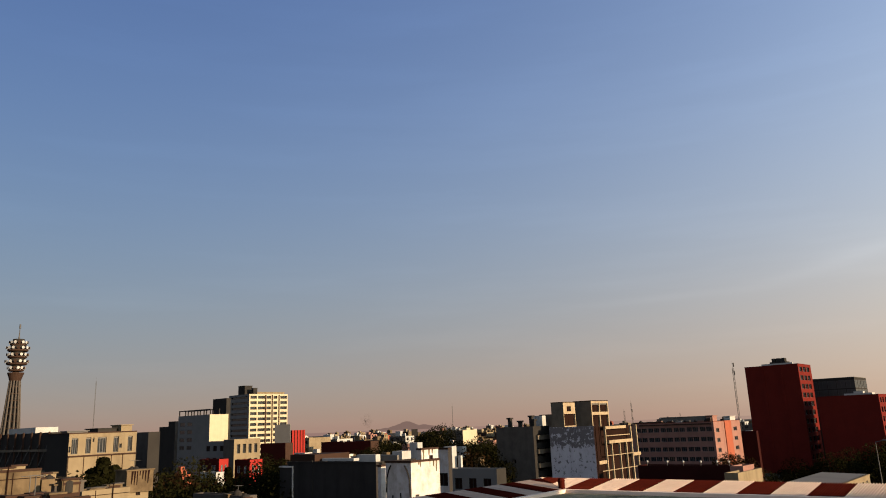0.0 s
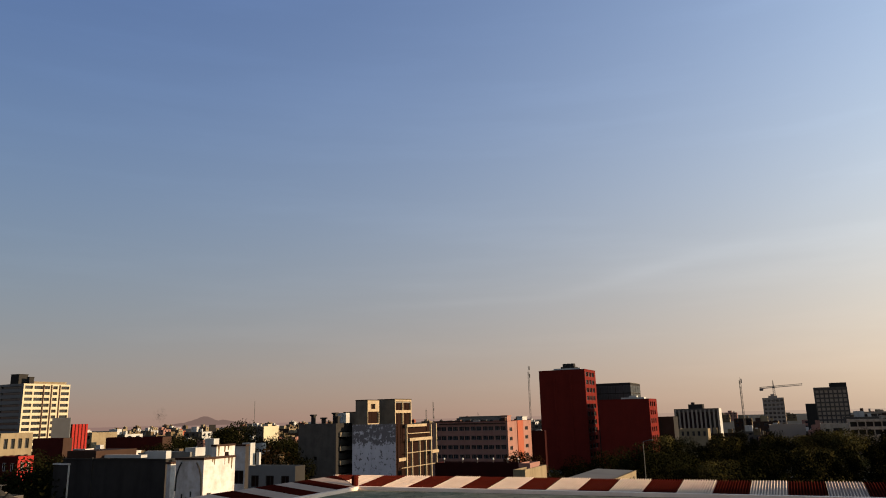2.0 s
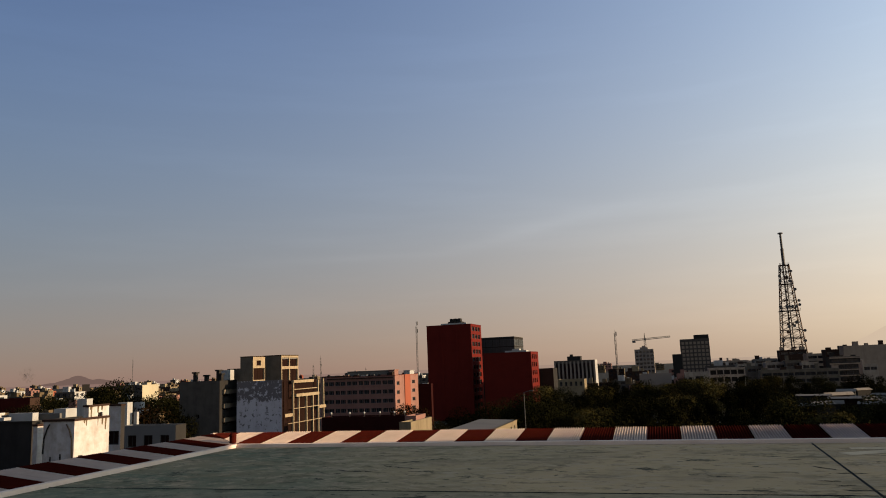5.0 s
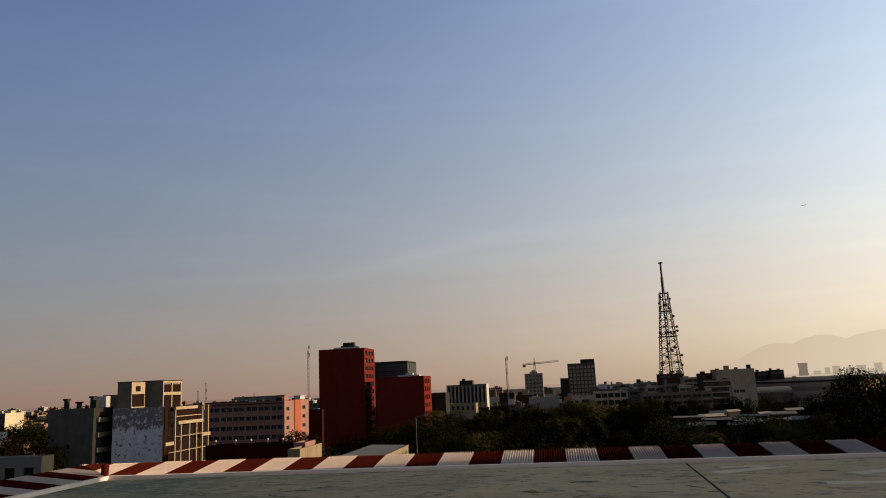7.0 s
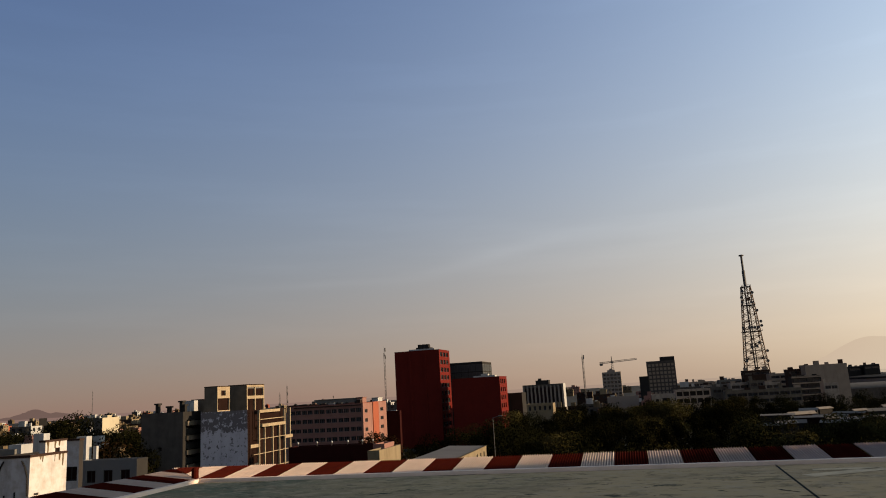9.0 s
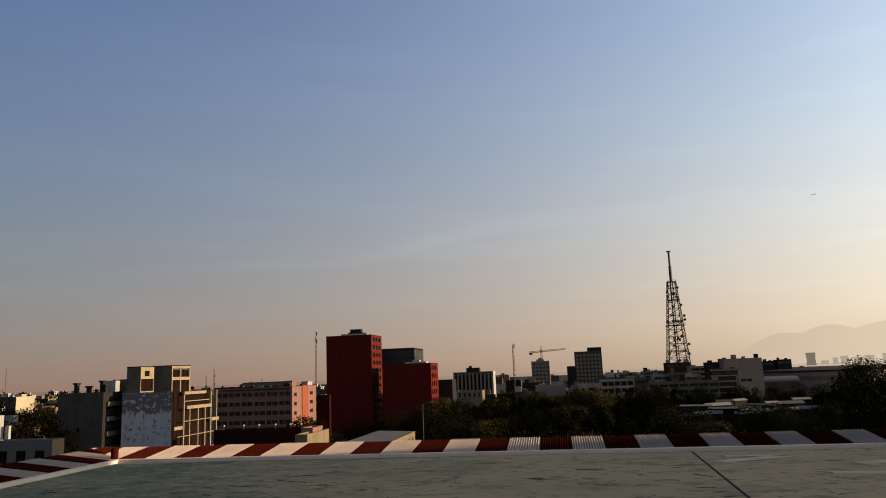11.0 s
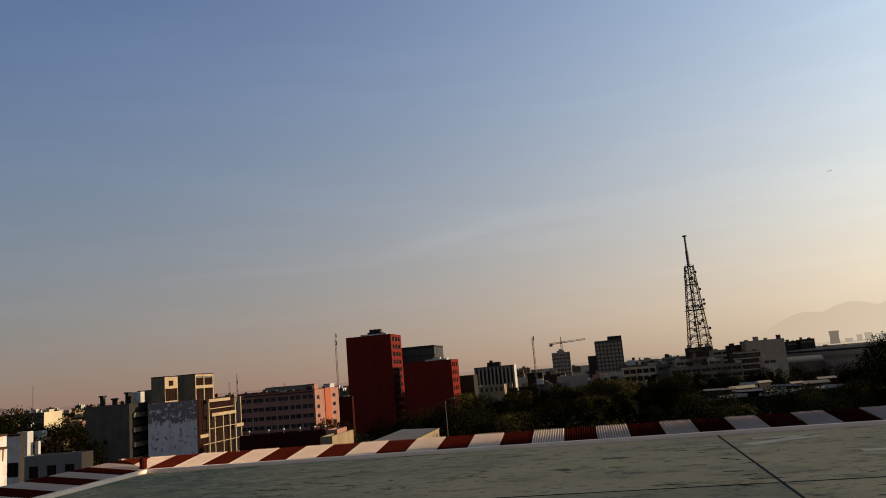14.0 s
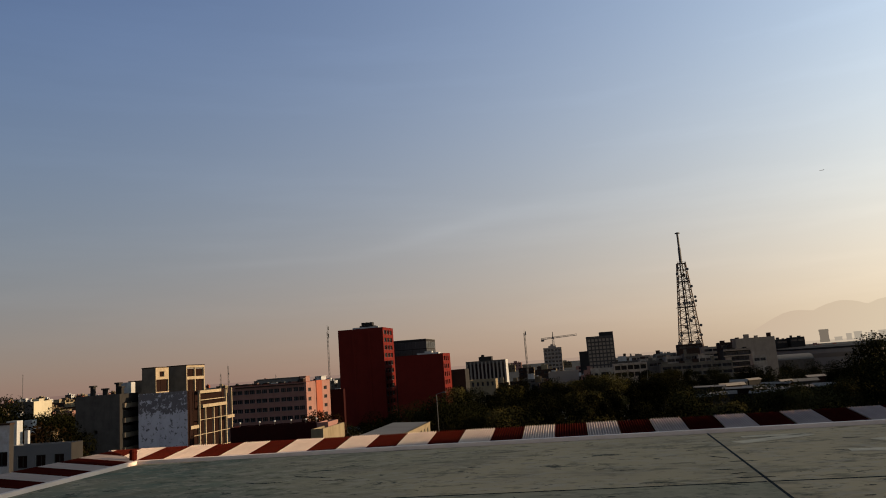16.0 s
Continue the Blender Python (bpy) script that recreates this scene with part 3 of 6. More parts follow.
# the left side: the same sheets turned a quarter
Y0 = 15.19
for k in range(28):
    o = part("sheet", sheet_meshes["white" if k % 2 == 0 else "red"], None, skirt)
    o.matrix_basis = pose(LEFT - 0.01, Y0 - (k + 1) * SHEET, DECK + 0.05 + (0.006 if k % 2 else 0.0), 0, 0, 90)
for k, key in ((0, M_SHEETRED), (1, M_SHEETWHITE), (2, M_SHEETRED)):
    o = part("sheet", corrugated(k * SHEET + 0.004, (k + 1) * SHEET - 0.004, None, lambda y: y / 1.2 + FRONT - Y0), key, skirt)
    o.matrix_basis = pose(LEFT - 0.01, Y0, DECK + 0.05, 0, 0, 90)
post = Build()
post.rod((0, 0, -0.1), (0, 0, 0.21), 0.085, 0.085, 12)
post.rod((0, 0, 0.21), (0, 0, 0.27), 0.10, 0.06, 12)
fin = thing("corner_post", "short dark red painted post at the skirt corner", "post", LEFT - 0.12, FRONT + 0.1, DECK + 0.05)
part("post_body", post, M_SHEETRED, fin)

# ---- trees ----


def tree(label, h, r, leaf, seed, leaves=6000, size=0.185, low=0.25, lobes=9, cone=False):
    """A tapered trunk that forks into limbs, and a crown of small leaf clumps gathered in uneven lobes."""
    rnd = np.random.RandomState(seed)
    t = thing("tree", label, "tree")
    b = Build()
    top = h * (0.9 if cone else 0.62)
    b.rod((0, 0, 0), (0.1 * r, 0.05 * r, top * 0.5), 0.035 * h * 0.6, 0.022 * h * 0.6, 8)
    b.rod((0.1 * r, 0.05 * r, top * 0.5), (0, 0, top), 0.022 * h * 0.6, 0.006 * h, 8)
    centres = []
    for i in range(lobes):
        a = 2 * math.pi * (i + rnd.rand() * 0.7) / lobes * 2.4
        q = rnd.rand()
        if cone:
            f = (i + 0.5) / lobes
            z, rr, s = h * (low + (0.97 - low) * f), r * (1 - f) * 0.62 * rnd.uniform(0.4, 1), r * (0.10 + 0.34 * (1 - f))
        else:
            z, rr = h * (low + (0.86 - low) * rnd.uniform(0.25, 1)), r * 0.62 * math.sqrt(q)
            s = r * rnd.uniform(0.30, 0.52)
        c = Vector((rr * math.cos(a), rr * math.sin(a), z))
        centres.append((c, s))
        b.rod((0.05 * r, 0.02 * r, min(top, z) * rnd.uniform(0.45, 0.7)), tuple(c), 0.010 * h, 0.003 * h, 5)
    part("trunk", b, M_BARK, t)
    per = leaves // lobes
    vs, fs = [], []
    for c, s in centres:
        d = rnd.normal(size=(per, 3))
        d /= np.linalg.norm(d, axis=1)[:, None]
        p = np.array(c) + d * (s * rnd.uniform(0.45, 1.12, per) ** 0.6)[:, None] * np.array((1, 1, 0.8))
        for k in range(per):
            n = d[k] + rnd.normal(size=3) * 0.6
            n /= np.linalg.norm(n)
            u = np.cross(n, rnd.normal(size=3))
            u /= np.linalg.norm(u) + 1e-6
            w = np.cross(n, u)
            e, i = size * rnd.uniform(0.55, 1.3), len(vs)
            for q in (u * e, w * e * 0.6 + n * 0.1 * e, -u * e, -w * e * 0.6 + n * 0.1 * e):
                vs.append(tuple(p[k] + q))
            fs.append((i, i + 1, i + 2, i + 3))
    me = bpy.data.meshes.new("crown")
    me.from_pydata(vs, [], fs)
    me.materials.append(leaf)
    me.update()
    part("crown", me, None, t)
    return t


def plant(src, az, d, top_el, turn, rnd, group="trees of the park"):
    """Stands a copy of a tree at a bearing and distance, its top at an elevation."""
    x, y = at(az, d)
    s = up(top_el, d) / src["height"]
    t = copy_thing(src, pose(x, y, 0, 0, 0, turn) @ Matrix.Diagonal((s * rnd.uniform(0.9, 1.15), s * rnd.uniform(0.9, 1.15), s, 1)))
    t["group"] = group
    return t


kinds = []
for label, h, r, leaf, seed, kw in (
        ("dark green broad-crowned tree in the park", 15, 6.5, M_LEAF, 11, {}),
        ("dark dense rounded tree in the park", 14, 6.0, M_LEAF, 12, {"lobes": 14, "leaves": 7000}),
        ("olive green ragged tree in the park", 14, 5.5, M_LEAFOLIVE, 13, {"lobes": 11}),
        ("tall narrow dark green tree in the park", 17, 4.5, M_LEAF, 14, {"lobes": 11}),
        ("reddish brown half-bare street tree", 12, 5.0, M_LEAFBROWN, 15, {"leaves": 3600}),
        ("dark pointed cypress behind the roofs", 14, 3.6, M_LEAF, 16, {"cone": True, "lobes": 30, "leaves": 4200, "size": 0.20, "low": 0.1}),
        ("large dense dark tree above the roofs", 16, 6.5, M_LEAF, 17, {"lobes": 20, "leaves": 15000, "size": 0.17, "low": 0.12})):
    t = tree(label, h, r, leaf, seed, **kw)
    t["height"] = float(h)
    kinds.append(t)

rnd = random.Random(7)
for k in range(11):
    plant(kinds[k % 3], 48.6 + k * 1.15, rnd.uniform(104, 122), rnd.uniform(-4.75, -4.15), rnd.uniform(0, 360), rnd)
for az, d, el in ((52.6, 160, -3.35), (54.9, 163, -2.55), (42.4, 240, -1.25), (43.1, 236, -1.4), (38.4, 245, -1.65), (46.2, 250, -1.55), (47.4, 300, -1.4), (35.6, 230, -1.7), (56.4, 158, -3.05), (51.0, 152, -3.8), (49.3, 168, -2.7), (55.4, 165, -3.0), (57.6, 170, -2.9), (50.0, 178, -3.2), (53.9, 172, -3.3), (58.4, 140, -3.4), (59.6, 160, -2.5)):
    plant(kinds[2], az, d, el, rnd.uniform(0, 360), rnd)
# the park: rows of crowns from near to far, below the skyline
for d, az0, az1, step, e0, e1 in ((112, 33.5, 66, 2.6, -4.3, -3.5), (150, 30.2, 66, 2.3, -3.5, -2.7), (195, 29, 66, 2.0, -2.9, -2.1), (250, 31, 66, 1.7, -2.1, -1.55), (310, 32, 66, 1.6, -1.8, -1.35)):
    az = az0
    while az < az1:
        e = rnd.uniform(e0, e1)
        if not (d < 240 and 49.0 < az < 58.5):
            plant(rnd.choice(kinds[:4]), az, d * rnd.uniform(0.93, 1.07), e, rnd.uniform(0, 360), rnd)
        az += step * rnd.uniform(0.7, 1.3)
# ---- the red office towers ----
cx, cy, wl, wr = plan(22.43, 25.90, 26.70, 320)
h = up(3.13, 320)
st = 3.35
side = []
for j in range(16):
    z = h - 2.9 - st * j
    for i in range(3):
        u = 1.6 + i * (wr - 3.4) / 3
        side.append((u, u + (wr - 3.4) / 3 - 1.0, z, z + 1.9))
tower = house("office_tower", "tall dark red brick office tower with windows on its narrow side", "office building", cx, cy, wl, wr, h, M_BRICK, side=side, depth=0.5, coping=M_BRICK)
# the recessed blind strips on the long face
for k in range(2):
    b = Build()
    b.box(-wl + wl * (0.30 + 0.34 * k), -0.25, 0, -wl + wl * (0.36 + 0.34 * k), 0.0, h - 1.5)
    part("pilaster", b, M_BRICK, tower)
b = Build()
b.box(-wl * 0.55, 3, h - 0.5, -wl * 0.25, 9, h + 1.6)
for k in range(3):
    b.box(-wl * (0.52 - 0.09 * k), 4, h + 1.6, -wl * (0.46 - 0.09 * k), 7, h + 3.0)
part("roof_plant", b, M_DARK, tower, "dark roof machinery")
b = Build()
b.box(-wl * 0.70, 2.2, h - 0.45, -wl * 0.12, 2.9, h + 0.9)
part("roof_ledge", b, M_WHITE, tower, "pale roof ledge")

cx, cy, wl, wr = plan(26.78, 30.47, 31.02, 310)
h2 = up(0.78, 310)
side = [(u, u + 2.9, h2 - 2.9 - 3.35 * j, h2 - 1.0 - 3.35 * j) for j in range(9) for u in (1.6, 6.0, 10.8)]
wing = house("office_wing", "lower dark red brick office wing beside the tower", "office building", cx, cy, wl, wr, h2, M_BRICK, side=[s for s in side if s[1] < wr - 0.8], depth=0.5, coping=M_BRICK)
b = Build()
b.box(-wl * 0.55, 1.0, h2 - 0.5, -wl * 0.1, 6, h2 + 0.8)
b.box(-wl * 0.4, 2, h2 + 0.8, -wl * 0.25, 5, h2 + 1.5)
part("roof_plant", b, M_WHITE, wing, "pale roof machinery")
cx, cy, wl, wr = plan(25.9, 29.23, 29.92, 352)
h3 = up(2.0, 352)
glasshouse = house("glass_office_block", "dark green glazed office block behind the red wing", "office building", cx, cy, wl, wr, h3, M_DARK,
                   front=grid_holes(-wl, 0, h3 - 16, h3 - 0.8, 6, 4, 0.93, 0.86, 0.07), side=grid_holes(0, wr, h3 - 16, h3 - 0.8, 4, 4, 0.93, 0.86, 0.07), glass=M_GREENGLASS, depth=0.15, coping=M_ROOF)

# ---- the pink apartment building ----
cx, cy, wl, wr = plan(14.1, 19.83, 21.62, 262)
h = up(-0.62, 262)
front = []
for j in range(5):
    z = h - 3.0 - 3.2 * j
    for i in range(6):
        u = -wl + 1.2 + i * (wl - 1.6) / 6
        wd = (wl - 1.6) / 6
        front += [(u + 0.2, u + wd * 0.45, z, z + 1.45), (u + wd * 0.49, u + wd * 0.93, z, z + 1.45)]
side = []
for j in range(5):
    z = h - 3.4 - 3.2 * j
    side += [(1.8, 4.6, z, z + 1.3), (wr * 0.72, wr * 0.72 + 3.4, z, z + 1.3)]
apartments = house("apartment_building", "long pink stuccoed apartment building with rows of windows", "apartment building", cx, cy, wl, wr, h, M_PINK, side=side, front=front, depth=0.4, bars=2, coping=M_ROOFRED)
b = Build()
b.box(-0.02, wr * 0.38, 0, 0.28, wr * 0.62, h + 0.2)
part("terracotta_strip", b, M_TERRA, apartments, "orange terracotta wall strip")
b = Build()
b.box(-wl, 0.4, h + 0.17, -wl * 0.62, 6.0, h + 0.55)
b.box(-wl * 0.9, -0.35, h - 0.75, -wl * 0.02, 0.0, h - 0.35)
part("roof_screen", b, M_BROWN, apartments, "dark slate roof screen")
for k in range(5):                     # floor bands
    b = Build()
    b.box(-wl, -0.12, h - 3.5 - 3.2 * k, 0.12, 0.0, h - 3.3 - 3.2 * k)
    part("floor_band", b, M_PINK, apartments)
for x0, x1, y0, y1, z1, m in ((-wl * 0.66, -wl * 0.12, 3, 9, 1.8, M_ROOF), (-wl * 0.1, -0.8, 2, 6, 1.9, M_PINK), (-2.8, -0.6, wr * 0.7, wr * 0.9, 1.4, M_WHITE)):
    b = Build()
    b.box(x0, y0, h - 0.5, x1, y1, h + z1)
    b.box(x0 - 0.25, y0 - 0.25, h + z1, x1 + 0.25, y1 + 0.25, h + z1 + 0.2)
    part("roof_hut", b, m, apartments)

# ---- the derelict block with the peeling wall ----
M_PEEL = material("peeling_white_wall", (0.39, 0.36, 0.37), (0.25, 0.225, 0.225), 3.0, streak=0.5)
pn, pl = M_PEEL.node_tree.nodes, M_PEEL.node_tree.links
pb = pn["Principled BSDF"]
psrc = pb.inputs["Base Color"].links[0].from_socket
pco = pn.new("ShaderNodeTexCoord")
psep = pn.new("ShaderNodeSeparateXYZ")
pl.new(pco.outputs["Object"], psep.inputs["Vector"])
pnz = pn.new("ShaderNodeTexNoise")
pnz.inputs["Scale"].default_value, pnz.inputs["Detail"].default_value, pnz.inputs["Roughness"].default_value = 0.95, 8, 0.70
pl.new(pco.outputs["Object"], pnz.inputs["Vector"])
pm = pn.new("ShaderNodeMapRange")          # more of the coat is gone high up on the wall
pm.inputs["From Min"].default_value, pm.inputs["From Max"].default_value = 17.6, 19.0
pm.inputs["To Min"].default_value, pm.inputs["To Max"].default_value = 0.0, 0.13
pl.new(psep.outputs["Z"], pm.inputs["Value"])
pa = pn.new("ShaderNodeMath")
pl.new(pnz.outputs["Fac"], pa.inputs[0])
pl.new(pm.outputs["Result"], pa.inputs[1])
pr = pn.new("ShaderNodeMapRange")
pr.inputs["From Min"].default_value, pr.inputs["From Max"].default_value = 0.562, 0.585
pl.new(pa.outputs["Value"], pr.inputs["Value"])
px = pn.new("ShaderNodeMix")
px.data_type = "RGBA"
px.inputs["B"].default_value = (0.115, 0.100, 0.098, 1)
pl.new(psrc, px.inputs["A"])
pl.new(pr.outputs["Result"], px.inputs["Factor"])
pl.new(px.outputs["Result"], pb.inputs["Base Color"])

M_BONE = material("bare_pale_concrete", (0.232, 0.18, 0.116), (0.112, 0.076, 0.044), 0.9, streak=0.6)
cx, cy, wl, wr = plan(7.95, 11.25, 14.5, 160)
h = up(-0.6, 160)
# the narrow side wall is coloured dark like the shaded gap beside it
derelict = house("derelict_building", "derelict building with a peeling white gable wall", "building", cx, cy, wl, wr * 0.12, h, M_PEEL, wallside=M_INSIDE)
# open concrete frame on its sunny side: columns and beams before floors and a back wall coloured dark as shade


def reach(az):
    """Distance along the sunny side at which it shows at that bearing."""
    return cx / math.tan(radians(az - A0)) - cy


for az, w, drop in ((11.36, 0.26, 0.3), (11.62, 0.20, 0.3), (12.12, 0.30, 0.4), (12.52, 0.28, 3.6), (13.10, 0.26, 3.6), (13.58, 0.34, 3.6), (13.98, 0.34, 0.4), (14.38, 0.30, 0.2)):
    b, y = Build(), reach(az)
    b.box(-0.4, y - w / 2, 0, 0.0, y + w / 2, h - drop)
    part("column", b, M_BONE, derelict, "bare sunlit concrete column")
for z, a, c, t in ((h - 0.5, 12.1, 13.6, 0.30), (h - 3.5, 12.3, 14.0, 0.33), (h - 7.5, 11.45, 12.0, 0.34), (h - 6.6, 14.0, 14.5, 0.34), (h - 2.2, 12.2, 13.9, 0.08), (h - 6.3, 12.15, 14.4, 0.07), (h - 9.3, 11.4, 14.4, 0.07), (h - 11.2, 11.4, 12.1, 0.12), (h - 12.4, 12.15, 14.4, 0.07)):
    b = Build()
    b.box(-0.34, reach(a), z - t, 0.10 if t > 0.2 else -0.06, reach(c), z + t)
    part("beam", b, M_BONE, derelict, "bare sunlit concrete beam")
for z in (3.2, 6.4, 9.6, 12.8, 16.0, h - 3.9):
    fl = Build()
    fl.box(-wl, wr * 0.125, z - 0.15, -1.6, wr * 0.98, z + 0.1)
    part("floor_slab", fl, M_INSIDE, derelict, "inner floor coloured dark in place of shade")
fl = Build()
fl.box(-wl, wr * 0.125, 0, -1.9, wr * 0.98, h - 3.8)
part("inner_wall", fl, M_INSIDE, derelict, "inner wall coloured dark in place of shade")
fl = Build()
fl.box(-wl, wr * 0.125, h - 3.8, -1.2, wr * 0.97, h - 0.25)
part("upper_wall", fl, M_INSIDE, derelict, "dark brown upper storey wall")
for azl, azc, azr, d, el, m, ms in ((7.3, 9.1, 9.5, 174, 0.34, M_TANGREY, M_BROWN), (8.2, 9.12, 10.0, 165, 1.22, M_TANGREY, M_BONE), (9.9, 11.22, 12.48, 170, 1.24, M_TANGREY, M_BONE)):
    x, y, a, c = plan(azl, azc, azr, d)
    hh = up(el, d)
    z0 = 0.0 if el < 1 else (h - 0.6 if d == 165 else h - 3.85)
    holes = []
    if d == 165:
        # the wide lower pane is a dark sheet in place of shade
        holes = [(c * 0.30, c * 0.66, hh - 1.9, hh - 0.8), (c * 0.03, c * 0.97, hh - 5.0, hh - 2.45)]
    elif d == 170:
        u = c - 0.34
        holes = [(0.30, u * 0.47, hh - 2.4, hh - 0.45), (u * 0.47 + 0.34, u, hh - 2.4, hh - 0.45),
                 (0.30, u * 0.47, hh - 8.9, hh - 3.05), (u * 0.47 + 0.34, u, hh - 8.9, hh - 3.05)]
    holes = [(q[0], q[1], max(q[2], z0 + 0.05), q[3]) for q in holes]
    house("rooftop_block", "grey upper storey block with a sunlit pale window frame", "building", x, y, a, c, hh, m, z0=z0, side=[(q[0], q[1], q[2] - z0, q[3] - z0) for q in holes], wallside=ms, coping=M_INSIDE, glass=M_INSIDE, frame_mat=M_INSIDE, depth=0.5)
cx, cy, wl, wr = plan(3.94, 6.73, 7.95, 165)
h = up(-0.45, 165)
# the dark side wall and balcony panes paint in the derelict building's shadow
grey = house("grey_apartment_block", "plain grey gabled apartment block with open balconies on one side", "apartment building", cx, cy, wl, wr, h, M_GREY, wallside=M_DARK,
             front=[(-wl * 0.82, -wl * 0.74, h - 8.0, h - 7.2), (-wl * 0.6, -wl * 0.5, h - 7.9, h - 7.0), (-wl * 0.78, -wl * 0.66, h - 12.6, h - 11.6)],
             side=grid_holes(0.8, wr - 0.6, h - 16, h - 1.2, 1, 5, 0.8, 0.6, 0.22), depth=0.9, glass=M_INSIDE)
for k in range(6):
    b = Build()
    b.box(0.0, 0.9, h - 2.9 - 2.96 * k, 0.55, wr - 0.5, h - 1.95 - 2.96 * k)
    part("balcony_wall", b, M_TANGREY, grey, "dusty tan balcony parapet")
for k, (u, s) in enumerate(((-wl * 0.70, 1.7), (-wl * 0.42, 1.0), (-wl * 0.12, 2.0), (-0.6, 1.2))):
    b = Build()
    b.box(u - 0.35, 1.0, h - 0.5, u + 0.35, 1.8, h + s)
    b.box(u - 0.55, 0.8, h + s, u + 0.55, 2.0, h + s + 0.35)
    part("chimney", b, M_DARK, grey)

x, y, a, c = plan(6.75, 7.2, 7.75, 172)
house("roof_hut", "small white plastered hut on the grey apartment roof", "hut", x, y, a, max(c, 1.0), up(0.32, 172), M_WHITE)


def water_tank(x, y, z, s=1.0):
    """A squat plastic roof tank with a domed lid."""
    t = thing("water_tank", "dark plastic water tank on a roof", "water tank", x, y, z, group="roof water tanks")
    b = Build()
    b.lathe([(0.55 * s, 0), (0.6 * s, 0.1 * s), (0.6 * s, 1.0 * s), (0.45 * s, 1.25 * s), (0.2 * s, 1.38 * s)], 12)
    part("tank_body", b, M_DARK, t)
    c = Build()
    c.lathe([(0.2 * s, 1.38 * s), (0.2 * s, 1.46 * s), (0.05 * s, 1.5 * s)], 10)
    part("lid", c, M_DARK, t)
    return t


def mast(name, label, az, d, top, w, kind_mat=M_METAL, base_z=0.0, drums=()):
    """A guyed lattice mast: three legs, rungs and diagonals, with antenna panels near its top."""
    x, y = at(az, d)
    h = up(top, d) - base_z
    t = thing(name, label, "antenna mast", x, y, base_z)
    legs = [(w * math.cos(a), w * math.sin(a)) for a in (0.4, 2.5, 4.6)]
    for p in legs:
        b = Build()
        b.rod((*p, 0), (*p, h * 0.94), w * 0.22, w * 0.2, 5)
        part("leg", b, kind_mat, t)
    b, n = Build(), max(6, int(h / (w * 5)))
    for i in range(n):
        z0, z1 = h * 0.94 * i / n, h * 0.94 * (i + 1) / n
        for k in range(3):
            b.rod((*legs[k], z0), (*legs[(k + 1) % 3], z1), w * 0.1, n=4)
    part("bracing", b, kind_mat, t)
    b = Build()
    b.rod((0, 0, h * 0.9), (0, 0, h), w * 0.18, w * 0.08, 5)
    part("spike", b, kind_mat, t)
    for f in drums:
        b = Build()
        b.box(w * 0.8, -w * 0.7, h * f - w * 2.2, w * 1.9, w * 0.7, h * f + w * 2.2)
        part("antenna_panel", b, kind_mat, t)
    return t


rnd = random.Random(9)
ax, ay, aw, ad = plan(14.1, 19.83, 21.62, 262)
for k in range(16):
    u = 1.0 + (aw - 2.5) * (k + rnd.uniform(0.1, 0.9)) / 16
    if k % 2:
        water_tank(ax - u, ay + rnd.uniform(1.0, 2.0), up(-0.62, 262) - 0.5, rnd.uniform(0.7, 1.15))
    else:
        t = thing("roof_hut", "small plastered hut on the pink apartment roof", "hut", ax - u, ay + rnd.uniform(1.0, 2.0), up(-0.62, 262) - 0.5, group="roof huts")
        w, hh = rnd.uniform(0.5, 1.3), rnd.uniform(1.0, 1.8)
        b = Build()
        b.box(-w, -0.6, 0, w, 0.6, hh)
        part("wall", b, (M_BROWN, M_PINK, M_GREY, M_WHITE)[k // 2 % 4], t)
        b = Build()
        b.box(-w - 0.12, -0.72, hh, w + 0.12, 0.72, hh + 0.12)
        part("slab_roof", b, M_ROOF, t)
mast("lattice_mast", "short thin aerial on the pink apartment roof", 17.6, 269.5, 0.12, 0.12, base_z=up(-0.62, 262) - 0.5, drums=(0.8,))
mast("lattice_mast", "thin grey lattice radio mast beside the red tower", 21.62, 300, 3.58, 0.34, drums=(0.97, 0.9))
mast("lattice_mast", "thin far lattice radio mast", 36.93, 620, 2.16, 0.75, drums=(0.93,))
mast("lattice_mast", "thin hazy guyed mast far behind the cream hall", -25.08, 900, 4.2, 0.42)
mast("lattice_mast", "thin hazy guyed mast far over the town", 0.75, 900, 1.5, 0.35)
mast("lattice_mast", "thin rooftop antenna mast on the derelict building", 14.15, 178, 1.15, 0.14, base_z=18.4, drums=(0.75, 0.55))
mast("lattice_mast", "short rooftop antenna on the derelict building", 13.6, 176, 0.55, 0.16, base_z=18.4)

# ---- the big lattice television tower ----
x, y = at(49.2, 600)
tv = thing("television_tower", "tall tapering steel lattice television tower with dish antennas", "tower", x, y)
Z0, ZT = up(-0.6, 600), up(6.15, 600)


def half(z):
    return 8.2 + (3.0 - 8.2) * (z - Z0) / (ZT - Z0)


for sx in (-1, 1):
    for sy in (-1, 1):
        b = Build()
        b.rod((sx * half(0), sy * half(0), 0), (sx * 3.0, sy * 3.0, ZT), 0.42, 0.34, 6)
        part("leg", b, M_MASTSTEEL, tv)
N = 13
